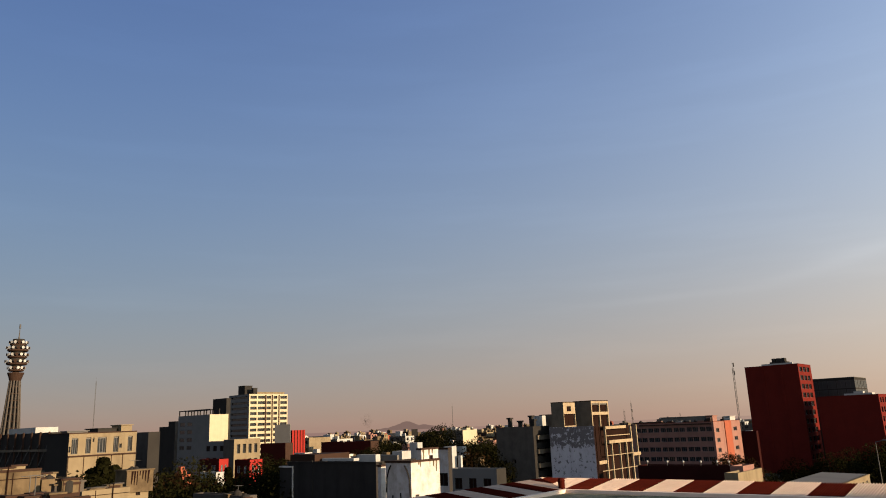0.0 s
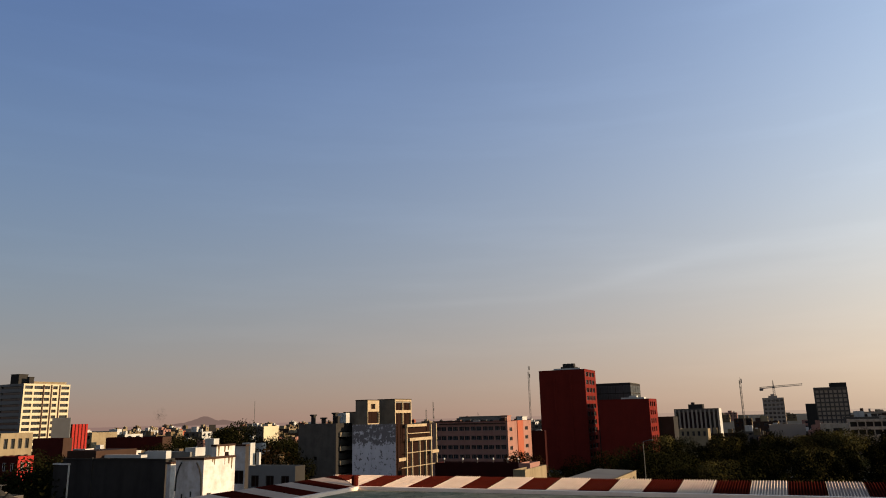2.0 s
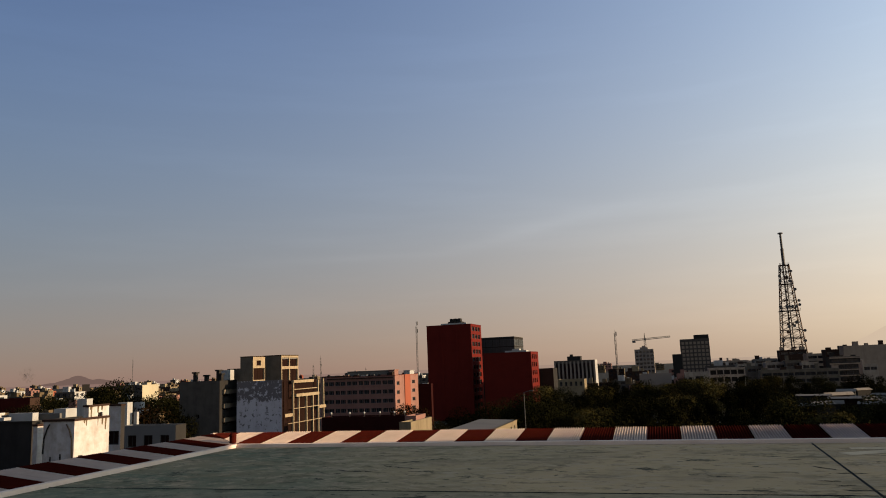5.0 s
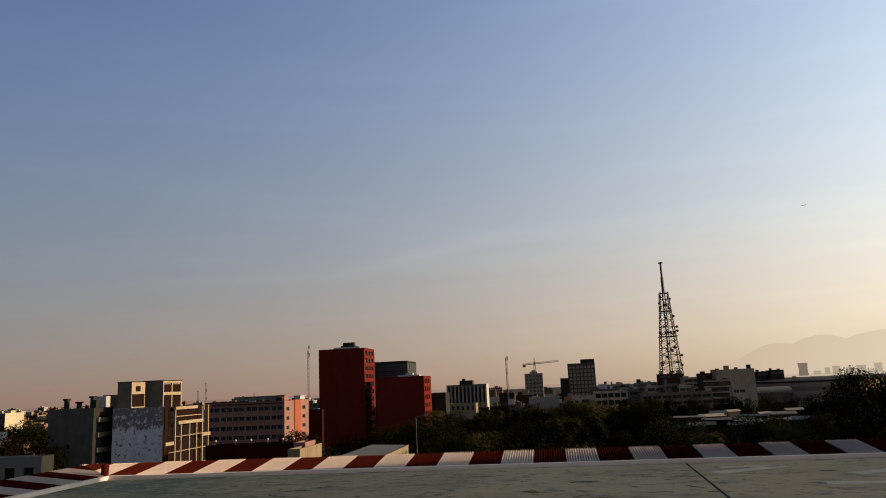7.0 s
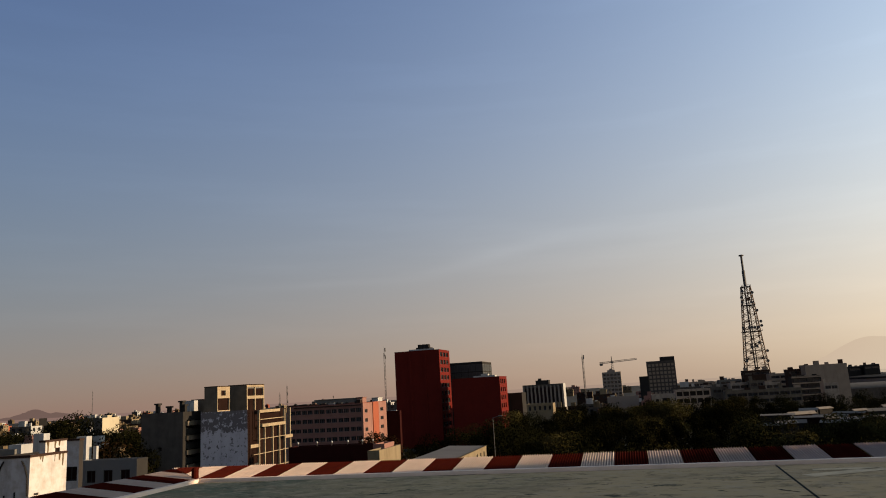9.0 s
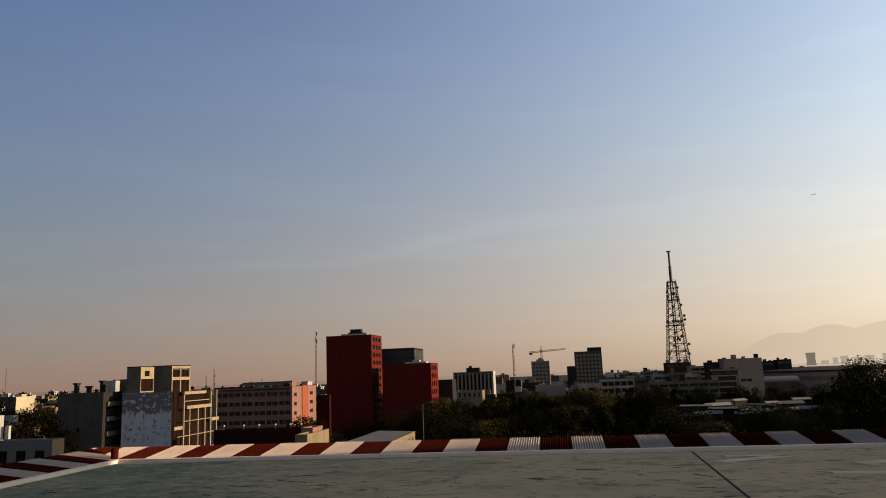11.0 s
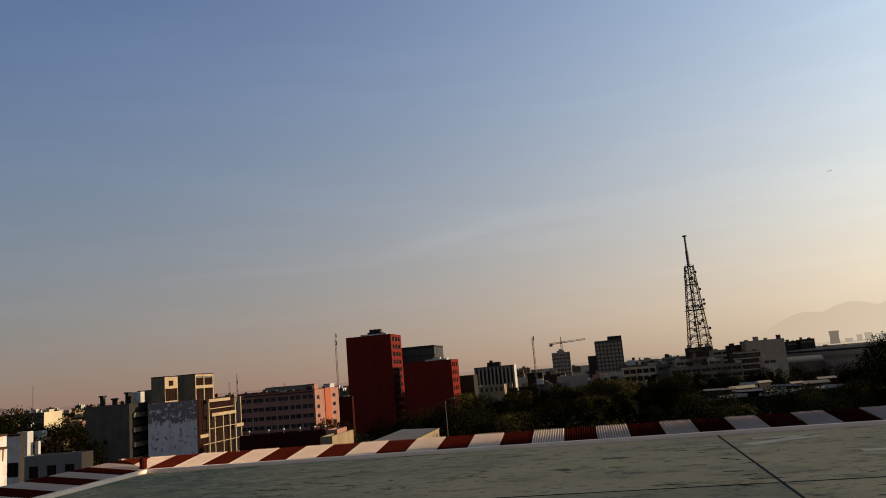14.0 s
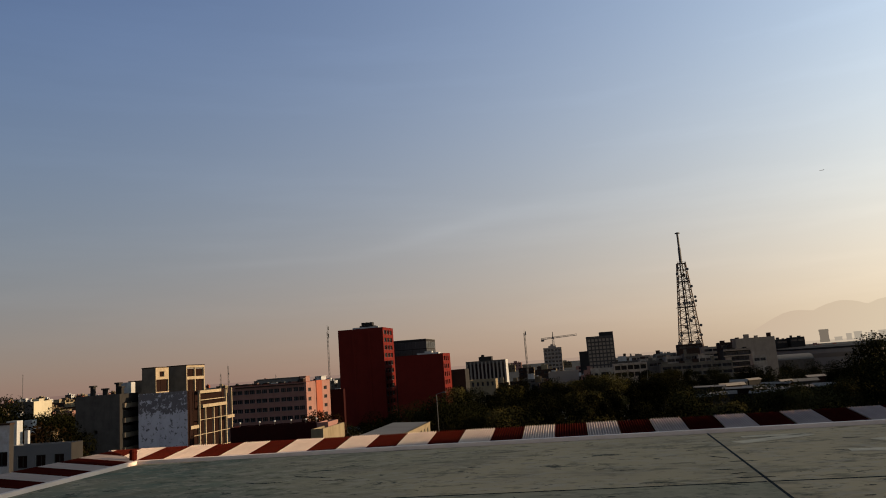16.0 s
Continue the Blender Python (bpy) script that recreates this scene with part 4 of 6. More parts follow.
for i in range(N):
    za = Z0 + (ZT - Z0) * i / N
    zb = Z0 + (ZT - Z0) * (i + 1) / N
    a, c = half(za), half(zb)
    for p, q in (((-1, -1), (1, -1)), ((1, -1), (1, 1)), ((1, 1), (-1, 1)), ((-1, 1), (-1, -1))):
        for e0, e1, r in (((p[0] * a, p[1] * a, za), (q[0] * a, q[1] * a, za), 0.22), ((p[0] * a, p[1] * a, za), (q[0] * c, q[1] * c, zb), 0.18), ((q[0] * a, q[1] * a, za), (p[0] * c, p[1] * c, zb), 0.18)):
            b = Build()
            b.rod(e0, e1, r, n=4)
            part("brace", b, M_MASTSTEEL, tv)
for el, s in ((6.1, 3.3), (4.75, 4.6), (2.85, 6.8), (0.9, 7.6)):
    b, z = Build(), up(el, 600)
    b.box(-s, -s, z - 0.35, s, s, z)
    for k in range(7):
        b.rod((-s + 2 * s * k / 6, -s, z), (-s + 2 * s * k / 6, -s, z + 1.2), 0.08, n=4)
    b.box(-s, -s - 0.05, z + 1.1, s, -s + 0.05, z + 1.25)
    part("platform", b, M_METAL, tv)
b = Build()
b.rod((-0.8, 0, Z0), (-0.8, 0, ZT), 0.5, n=6)
b.rod((0.9, 0, Z0), (0.9, 0, ZT), 0.4, n=6)
part("cable_ladder", b, M_METAL, tv)
rt = random.Random(61)
for el in (0.25, 1.35, 1.9, 2.35, 3.6, 4.2, 5.2, 5.6):
    b, z = Build(), up(el, 600)
    w = half(z) * 0.7
    for k in range(2):
        u = rt.uniform(-w, w) * 0.7
        b.box(u - 0.5, rt.uniform(-w, 0), z - rt.uniform(0.4, 1.0), u + 0.5, rt.uniform(0.3, w), z + rt.uniform(0.4, 1.2))
    part("equipment_rack", b, M_MASTSTEEL, tv, "dark cabinets and cable racks")
b = Build()
b.lathe([(1.15, ZT), (1.15, ZT + 12), (0.85, ZT + 12.2), (0.8, up(8.35, 600))], 10)
b.lathe([(1.9, up(8.35, 600)), (1.9, up(8.42, 600)), (0.3, up(8.46, 600))], 12)
part("antenna_pole", b, M_METAL, tv)
for dx, el in ((-4.6, 5.3), (-4.5, 4.95), (4.8, 4.3), (-6.6, 3.1), (-2.2, 3.1), (1.6, 3.1), (6.4, 3.5), (6.5, 3.2), (7.8, 1.4), (3.0, 2.0), (-2.5, 1.7), (2.0, 4.9), (-3.6, 5.75), (3.4, 5.6), (-0.4, 3.12), (4.2, 3.1), (1.2, 1.75), (-7.4, 0.75), (7.2, 0.7)):
    b, z = Build(), up(el, 600)
    s = half(z)
    b.rod((dx, -s - 1.9, z), (dx, -s - 0.9, z), 1.1, 0.95, 12)
    b.rod((dx, -s - 0.9, z), (dx * 0.9, -s + 0.2, z), 0.2, n=5)
    part("dish_antenna", b, M_METAL, tv)

# ---- the round telecommunications tower ----
x, y = at(-30.05, 650)
ct = thing("telecom_tower", "flared concrete telecommunications tower with stacked dish decks", "tower", x, y)


def tz(el):
    return up(el, 650)


for k in range(12):
    a = 2 * math.pi * k / 12
    b = Build()
    b.rod((8.0 * math.cos(a), 8.0 * math.sin(a), 0), (6.2 * math.cos(a), 6.2 * math.sin(a), tz(0.5)), 0.7, n=5)
    b.rod((6.2 * math.cos(a), 6.2 * math.sin(a), tz(0.5)), (3.6 * math.cos(a), 3.6 * math.sin(a), tz(3.95)), 0.7, 0.55, 5)
    part("rib", b, M_GREY, ct)
b = Build()
b.lathe([(4.2, 0), (3.6, tz(0.5)), (2.2, tz(3.9)), (2.2, tz(6.4))], 16)
part("core", b, M_DARK, ct, "dark inner lift core")
for k in range(8):
    b, z = Build(), tz(0.4 + 0.45 * k)
    r = 6.2 + (3.6 - 6.2) * k / 7.5
    b.lathe([(r, z - 0.25), (r, z + 0.25)], 16)
    part("ring_beam", b, M_BROWN, ct)
b = Build()
b.lathe([(3.8, tz(3.93)), (5.3, tz(4.35)), (5.7, tz(4.4)), (5.7, tz(4.48))], 20)
part("flared_collar", b, M_BROWN, ct)
for el, r in ((4.62, 5.2), (5.05, 7.2), (5.5, 6.6), (5.95, 7.2), (6.32, 5.6)):
    b = Build()
    b.lathe([(r - 0.6, tz(el) - 0.7), (r, tz(el) - 0.2), (r, tz(el) + 0.5), (r - 0.4, tz(el) + 0.9)], 20)
    part("deck", b, M_BROWN, ct)
    c = Build()
    c.lathe([(r * 0.72, tz(el) + 0.8), (r * 0.72, tz(el) + 4.6)], 16)
    part("equipment_ring", c, M_DARK, ct)
    for k in range(15):
        a = 2 * math.pi * (k + 0.37 * el) / 15
        d = Build()
        p = Vector((r * math.cos(a), r * math.sin(a), tz(el) + 2.0))
        o = Vector((math.cos(a), math.sin(a), 0))
        d.rod(tuple(p), tuple(p + o * 1.0), 0.4, 1.1, 10)
        d.rod(tuple(p - o * 0.4 - Vector((0, 0, 1.5))), tuple(p), 0.25, n=5)
        part("dish_antenna", d, M_WHITE if k % 3 else M_BROWN, ct)
b = Build()
b.rod((0, 0, tz(6.3)), (0, 0, tz(6.9)), 0.9, 0.6, 8)
b.rod((0, 0, tz(6.9)), (0, 0, tz(7.45)), 0.45, 0.3, 6)
b.rod((0, 0, tz(7.45)), (0, 0, tz(7.72)), 0.8, 0.6, 8)
part("spire", b, M_METAL, ct)

M_MAROON = material("sooty_maroon_paint", (0.020, 0.0045, 0.0035), (0.010, 0.003, 0.0025), 2.0, streak=0.5)
# cream with the sunlit brightness put into its base colour
M_SUNNY = material("sunlit_cream_paint", (0.304, 0.2622, 0.1786), (0.228, 0.19, 0.1254), 4.0, streak=0.3)
M_WARE = material("warehouse_plaster", (0.025, 0.022, 0.020), (0.012, 0.0105, 0.0095), 1.6, streak=0.9)

# ---- the tall cream tower block and its neighbours ----
cx, cy, wl, wr = plan(-16.05, -14.6, -11.79, 430)
h = up(2.75, 430)
rows = 13
side = []
for j in range(rows):
    z = h - 2.6 - 3.0 * j
    for a, c in ((0.03, 0.19), (0.22, 0.40), (0.44, 0.555), (0.62, 0.72), (0.80, 0.98)):
        side.append((wr * a, wr * c, z, z + 1.6))
front = [(-wl * 0.9, -wl * 0.08, h - 2.4 - 3.0 * j, h - 1.2 - 3.0 * j) for j in range(rows)]
# the side wall takes the sun-brightened cream
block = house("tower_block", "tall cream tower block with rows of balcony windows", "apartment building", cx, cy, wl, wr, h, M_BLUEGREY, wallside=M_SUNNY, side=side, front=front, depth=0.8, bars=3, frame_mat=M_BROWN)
for f in (0.415, 0.585, 0.765):
    b = Build()
    b.box(0.0, wr * f - 0.35, 0, 0.3, wr * f + 0.35, h - 0.4)
    part("service_strip", b, M_BROWN, block, "dark vertical strip")
for x0, x1, y0, y1, z1, m in ((-wl * 0.62, -wl * 0.3, 1, 6, 4.8, M_DARK), (-2.6, -0.8, wr * 0.12, wr * 0.22, 3.2, M_DARK), (-5, -1.5, wr * 0.2, wr * 0.95, 1.0, M_CREAM)):
    b = Build()
    b.box(x0, y0, h - 0.5, x1, y1, h + z1)
    b.box(x0 - 0.2, y0 - 0.2, h + z1, x1 + 0.2, y1 + 0.2, h + z1 + 0.25)
    part("roof_hut", b, m, block)

cx, cy, wl, wr = plan(-19.55, -17.39, -16.08, 300)
h = up(1.36, 300)
# sunlight on the blank side is painted in by the brighter cream
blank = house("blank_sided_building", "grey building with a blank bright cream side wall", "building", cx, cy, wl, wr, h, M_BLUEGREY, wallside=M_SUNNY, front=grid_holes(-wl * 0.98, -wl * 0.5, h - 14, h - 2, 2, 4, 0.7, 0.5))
b = Build()
for i in range(6):
    u = -wl + (wl - 0.4) * i / 5
    for v in (0.2, 4.0):
        b.box(u, v, h, u + 0.35, v + 0.35, h + 1.7)
for v in (0.1, 3.9):
    b.box(-wl, v, h + 1.7, 0, v + 0.5, h + 2.1)
b.box(-wl, 0.2, h - 3.0, -wl + 0.4, 4, h)
part("roof_frame", b, M_DARK, blank, "bare concrete roof frame")
# several front and side tones (m, ms) differ to hold shade in the colour
for azl, azc, azr, d, el, m, ms, nm, lab in (
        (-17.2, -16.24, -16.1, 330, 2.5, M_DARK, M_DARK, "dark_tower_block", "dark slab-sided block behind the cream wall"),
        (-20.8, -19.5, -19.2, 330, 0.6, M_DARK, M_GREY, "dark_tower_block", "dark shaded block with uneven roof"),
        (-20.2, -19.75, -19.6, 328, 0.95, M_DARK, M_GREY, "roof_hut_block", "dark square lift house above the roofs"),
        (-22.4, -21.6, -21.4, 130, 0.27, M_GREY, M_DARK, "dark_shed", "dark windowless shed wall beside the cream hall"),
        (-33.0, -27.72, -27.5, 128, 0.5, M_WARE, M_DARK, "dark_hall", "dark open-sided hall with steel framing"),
        (-30.2, -28.66, -27.31, 160, 0.85, M_WHITE, M_WHITE, "roof_hut_block", "low pale rooftop hut"),
        (-17.75, -15.7, -15.55, 205, -0.6, M_BLUEGREY, M_GREY, "low_flats", "blue grey low flats with strip windows"),
        (-13.75, -11.95, -11.4, 240, -0.92, M_DARKRED, M_BROWN, "brown_building", "dark maroon flat-roofed building"),
        (-11.5, -10.2, -8.6, 330, -0.62, M_CREAM, M_CREAM, "low_flats", "pale low flats among the roofs"),
        (-9.3, -5.6, -5.0, 300, -1.05, M_DARKRED, M_BROWN, "brown_building", "long low maroon building"),
        (0.1, 3.7, 3.9, 95, -3.45, M_BLUEGREY, M_DARK, "low_flats", "low pale grey flats with square windows"),
        (31.0, 32.1, 32.4, 330, -0.55, M_BROWN, M_DARK, "brown_building", "brown block beside the red wing"),
        (20.3, 22.62, 22.75, 285, -1.35, M_MAROON, M_MAROON, "brown_building", "dark maroon block behind the pink apartments"),
        (14.2, 20.9, 21.4, 150, -3.7, M_MAROON, M_MAROON, "brown_building", "dark red low building with roof lamps")):
    x, y, a, c = plan(azl, azc, azr, d)
    c = max(2.0, min(c, 30))
    hh = up(el, d)
    holes = []
    if nm == "low_flats":
        holes = grid_holes(-a + 0.4, -0.4, hh - 6.6, hh - 0.4, max(3, int(a / 3)), 2, 0.55, 0.45, 0.3)
    house(nm, lab, "building", x, y, a, c, hh, m, wallside=ms, front=holes, glass=M_INSIDE, frame_mat=M_DARK)

x, y, a, c = plan(-33.0, -27.72, -27.5, 128)
frame_thing = thing("steel_framing", "rusty steel framing on the dark hall front", "steel frame", x, y - 0.3)
for k in range(9):
    b = Build()
    u = -a * 0.62 + a * 0.62 * k / 8
    b.rod((u, 0, 0), (u, 0, up(0.55, 128)), 0.14, n=5)
    part("column", b, M_BROWN, frame_thing)
    if k < 4:
        b, z = Build(), 13.0 + 3.1 * k
        b.box(-a * 0.62, -0.1, z, 0.0, 0.12, z + 0.35)
        part("rail", b, M_TANGREY, frame_thing, "dusty tan cross rail")
    if k < 8:
        for z in (12, 16, 20):
            b = Build()
            b.rod((u, 0, z), (u + a * 0.62 / 8, 0, z + 3.6), 0.09, n=4)
            part("brace", b, M_METAL, frame_thing)

for az in (14.9, 16.3, 17.4, 18.6, 19.7, 20.5):
    y = at(20.9, 150)[1] + 0.9
    x = y * math.tan(radians(az - A0))
    t = thing("roof_lamp", "small pale globe lamp on a short roof post", "lamp", x, y, up(-3.7, 150), group="roof lamps")
    b = Build()
    b.rod((0, 0, -0.6), (0, 0, 0.5), 0.05, n=6)
    part("post", b, M_METAL, t)
    b = Build()
    b.lathe([(0.06, 0.48), (0.2, 0.58), (0.24, 0.7), (0.18, 0.86), (0.05, 0.92)], 10)
    part("globe", b, M_WHITE, t)

# the cream hall with its window bays
cx, cy, wl, wr = plan(-27.93, -26.64, -22.37, 117)
h = up(0.33, 117)
side = []
for f, wd, gl in ((0.04, 0.09, 0), (0.24, 0.075, 0), (0.41, 0.13, 0), (0.645, 0.08, 0), (0.865, 0.07, 0)):
    side.append((wr * f, wr * (f + wd), h - 2.75, h - 0.55))
side += [(wr * 0.005, wr * 0.03, h - 2.5, h - 1.7), (wr * 0.735, wr * 0.775, h - 2.2, h - 1.6), (wr * 0.335, wr * 0.36, h - 1.2, h - 0.6)]
# the hall's unlit front is painted dark, its sunlit side cream
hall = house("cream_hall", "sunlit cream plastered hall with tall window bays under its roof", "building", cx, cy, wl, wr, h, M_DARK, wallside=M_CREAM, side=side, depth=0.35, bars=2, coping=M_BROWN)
b = Build()
b.box(0.0, 0.0, h - 3.15, 0.22, wr, h - 2.95)
part("string_course", b, M_BROWN, hall)
for f in (0.0, 0.22, 0.42, 0.62, 0.79):
    b = Build()
    b.box(0.003, wr * f + 0.02, h - 9, 0.08, wr * f + 0.1, h - 3.15)
    part("wall_joint", b, M_BROWN, hall)
for x0, x1, y0, y1, z1, m in ((-4, -1, wr * 0.80, wr * 0.97, 1.0, M_CREAM), (-6, -2, wr * 0.5, wr * 0.78, 0.6, M_DARK), (-5, -3, wr * 0.1, wr * 0.4, 0.35, M_METAL)):
    b = Build()
    b.box(x0, y0, h - 0.5, x1, y1, h + z1)
    b.box(x0 - 0.15, y0 - 0.15, h + z1, x1 + 0.15, y1 + 0.15, h + z1 + 0.12)
    part("roof_hut", b, m, hall)

# arcaded tan building, red houses, billboard and red box
cx, cy, wl, wr = plan(-16.4, -15.66, -13.8, 200)
h = up(-0.5, 200)
# grey front stands for the shaded face of the tan walls
house("arcaded_building", "sunlit tan building with dark arcade openings", "building", cx, cy, wl, wr, h, M_GREY, wallside=M_CREAM, side=grid_holes(0.5, wr - 0.5, h - 8, h - 0.6, 4, 2, 0.55, 0.62, 0.2), depth=0.6)
# darker red on the fronts paints in the shade, brighter red the sun
for azl, azc, azr, d, el, m, ms in ((-18.05, -16.7, -16.05, 150, -1.85, M_DARKRED, M_REDPAINT), (-15.6, -14.55, -13.65, 150, -2.0, M_DARKRED, M_REDPAINT)):
    x, y, a, c = plan(azl, azc, azr, d)
    hh = up(el, d)
    house("red_house", "bright red painted house with white window frames", "house", x, y, a, c, hh, m, wallside=ms, frame_mat=M_WHITE,
          front=grid_holes(-a + 0.3, -0.3, hh - 6, hh - 0.4, 2, 2, 0.5, 0.5, 0.25), side=grid_holes(0.2, c - 0.2, hh - 6, hh - 0.4, 2, 2, 0.5, 0.5, 0.25), depth=0.2)
x, y, a, c = plan(-18.0, -16.9, -16.3, 138)
hh = up(-2.75, 138)
house("white_house", "white painted house with dark framed windows", "house", x, y, a, c, hh, M_WHITE, front=grid_holes(-a + 0.2, -0.2, hh - 3, hh - 0.2, 1, 1, 0.5, 0.5, 0.2))
x, y = at(-12.15, 300)
bill = thing("billboard", "blank grey rooftop billboard on steel legs", "billboard", x, y, rz=20)
b = Build()
b.box(-3.5, -0.15, up(-1.0, 300), 3.5, 0.15, up(0.43, 300))
part("panel", b, M_BLUEGREY, bill)
for u in (-2.6, 0, 2.6):
    b = Build()
    b.rod((u, 0.3, 0), (u, 0.3, up(-0.2, 300)), 0.2, n=6)
    part("post", b, M_METAL, bill)
x, y, a, c = plan(-11.6, -11.45, -10.5, 305)
hh = up(-0.02, 305)
# the front's dark red is the sheet's shaded tone, built into the colour
redbox = house("red_sheet_building", "bright red ribbed sheet metal building", "building", x, y, a + 3, c, hh, M_DARKRED, wallside=M_REDPAINT)
for k in range(4):
    b = Build()
    b.box(0, c * (0.15 + 0.22 * k), 0, 0.2, c * (0.2 + 0.22 * k), hh)
    part("rib", b, M_DARKRED, redbox)
x, y = at(-2.23, 420)
sign = thing("billboard", "small dark far billboard on a roof", "billboard", x, y, rz=40)
b = Build()
b.box(-1.75, -0.2, up(-0.78, 420), 1.75, 0.2, up(-0.3, 420))
part("panel", b, M_DARK, sign)
b = Build()
b.rod((0, 0.3, 0), (0, 0.3, up(-0.6, 420)), 0.25, n=6)
part("post", b, M_METAL, sign)

# ---- near roofs on the sunny side ----
ROOFS = []
cx, cy, wl, wr = plan(-11.93, -5.42, -4.87, 78)
h = up(-2.7, 78)
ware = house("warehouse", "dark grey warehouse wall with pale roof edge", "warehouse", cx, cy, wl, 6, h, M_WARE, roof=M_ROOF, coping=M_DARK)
b = Build()
b.box(-wl * 0.703, -0.12, 0, -wl * 0.69, 0, h + 0.3)
part("rain_pipe", b, M_DARK, ware)
b = Build()
b.box(-wl, 0.4, h + 0.17, -wl * 0.7, 5.6, h + 0.9)
part("lean_to_roof", b, M_BROWN, ware)
for x0, x1, y0, y1, z0, z1, m in ((-wl * 0.68, -wl * 0.32, 1.2, 2.0, 0.16, 0.45, M_WHITE), (-wl * 0.4, -wl * 0.2, 2.8, 3.5, -0.5, 0.75, M_WHITE), (-wl * 0.5, -wl * 0.05, 3.9, 5.4, -0.5, 0.6, M_ROOF), (-wl * 0.12, -0.3, 4.2, 5.6, -0.5, 1.0, M_WHITE)):
    b = Build()
    b.box(x0, y0, h + z0, x1, y1, h + z1)
    part("roof_ledge", b, m, ware)
M_STAINED = material("stained_white_plaster", (0.3713, 0.3403, 0.3182), (0.221, 0.1856, 0.1503), 0.8, streak=1.1, blotch=0.8)
for azl, azc, azr, d, el, hasdoor in ((-4.76, -2.88, -0.7, 60, -2.76, 0), (-2.32, -2.02, -0.74, 67, -1.86, 1), (-0.89, 0.04, 0.08, 73, -1.9, 0), (-5.35, -5.1, -4.65, 66, -2.95, 0)):
    x, y, a, c = plan(azl, azc, azr, d)
    hh = up(el, d)
    holes = [(c * 0.45, c * 0.68, hh - 1.3, hh - 0.5)] if hasdoor else []
    c = max(c, 0.5)
    fr_h = [(-a * 0.9, -a * 0.1, hh - 3.4, hh - 2.2)] if d == 73 else []
    wh = house("white_roof_house", "stained white plastered rooftop house", "house", x, y, a, c, hh, M_STAINED, side=holes, front=fr_h, wallside=M_WARE if d == 73 else None, depth=0.2, coping=M_BROWN, glass=M_INSIDE, frame_mat=M_DARK)
    rd = random.Random(int(d))
    if d == 60:
        # thin rods standing in for dark lines in the stained plaster
        for line in (((-0.97, 2.3), (-0.95, 1.2), (-0.86, 0.55), (-0.78, 0.2)), ((-0.03, 2.6), (-0.06, 1.2), (-0.14, 0.6), (-0.24, 0.2)), ((-0.74, 4.6), (-0.72, 2.5)), ((-0.40, 4.6), (-0.41, 2.3))):
            for (u, v), (u2, v2) in zip(line, line[1:]):
                b = Build()
                b.rod((u * a, -0.05, hh - v), (u2 * a, -0.05, hh - v2), 0.06, 0.05, 6)
                part("cable_duct", b, M_DARK, wh, "dark line on the stained plaster")
        for k in range(3):
            b = Build()
            b.box(0.0, c * 0.13, hh - 2.6 - 0.3 * k, 0.04, c * 0.24, hh - 2.45 - 0.3 * k)
            part("vent_slot", b, M_DARK, wh)
    if c > 1:
        for k in range(int(c * 1.8)):        # rain marks under the parapet
            u, w = c * rd.uniform(0.02, 0.96), rd.uniform(0.05, 0.22)
            b, low = Build(), hh - rd.uniform(0.25, 1.0)
            b.quad((0.012, u, low + 0.1), (0.012, u + w * 0.6, low), (0.012, u + w, hh), (0.012, u, hh))
            b.quad((0.004, u, hh), (0.004, u + w, hh), (0.004, u + w * 0.6, low), (0.004, u, low + 0.1))
            part("rain_mark", b, M_TAN, wh, "brown rain mark")
for azl, azc, azr, d, el, m in ((-36, -33.5, -28.3, 56, -2.0, M_TAN), (-29.3, -28.2, -26.3, 60, -2.55, M_TAN), (-36, -33.4, -25.3, 46, -4.15, M_TAN), (-23.4, -22.85, -21.5, 76, -2.45, M_CREAM), (-26.3, -25.7, -22.7, 70, -3.45, M_CREAM), (-24.8, -24.3, -21.4, 60, -4.9, M_GREY), (-21.4, -18.6, -17.8, 75, -4.9, M_GREY), (-18.5, -14.9, -14.1, 80, -4.5, M_GREY), (-31.0, -30.2, -27.4, 50, -3.6, M_GREY), (-27.3, -26.9, -25.9, 55, -3.0, M_BROWN), (-16.5, -14.4, -14.0, 70, -4.9, M_WARE)):
    x, y, a, c = plan(azl, azc, azr, d)
    hh = up(el, d)
    n = max(1, int(c / 3.2))
    ROOFS.append((x, y, a, c, hh - 0.5))
    near = house("tan_roof_house", "weathered tan plastered house with flat roof", "house", x, y, a, c, hh, m, side=grid_holes(0.3, c - 0.3, hh - 2.8, hh - 0.3, n, 1, 0.3, 0.36, 0.3) if d > 72 else (), glass=M_INSIDE, frame_mat=M_DARK, depth=0.25, coping=M_BROWN if d < 60 else None)
    if c > 4:                           # dark joints and a drain on the sunny wall
        for k in range(int(c / 2.6)):
            b, u = Build(), 1.1 + 2.6 * k
            b.box(0.0, u, hh - 5.5, 0.035, u + 0.05, hh - 0.05)
            part("wall_joint", b, M_INSIDE, near)
        for zj in (0.42, 2.05):
            b = Build()
            b.box(0.0, 0.05, hh - zj - 0.05, 0.03, c - 0.05, hh - zj)
            part("wall_joint", b, M_INSIDE, near)
        b = Build()
        b.rod((0.1, c * 0.62, hh - 5.0), (0.1, c * 0.62, hh + 0.4), 0.045, n=6)
        part("drain_pipe", b, M_INSIDE, near)

# a stained plaster box that overhangs its cream stair tower
x, y, a, c = plan(-23.4, -22.85, -21.5, 76)
hh = up(-2.45, 76)
box = thing("stair_box", "rain-stained plaster box over a cream stair tower", "roof box", x, y, hh - 1.75)
b = Build()
b.box(-a - 0.25, -0.3, 0.0, 0.3, c + 0.25, 1.9)
b.box(-a - 0.35, -0.4, 1.9, 0.4, c + 0.35, 2.02)
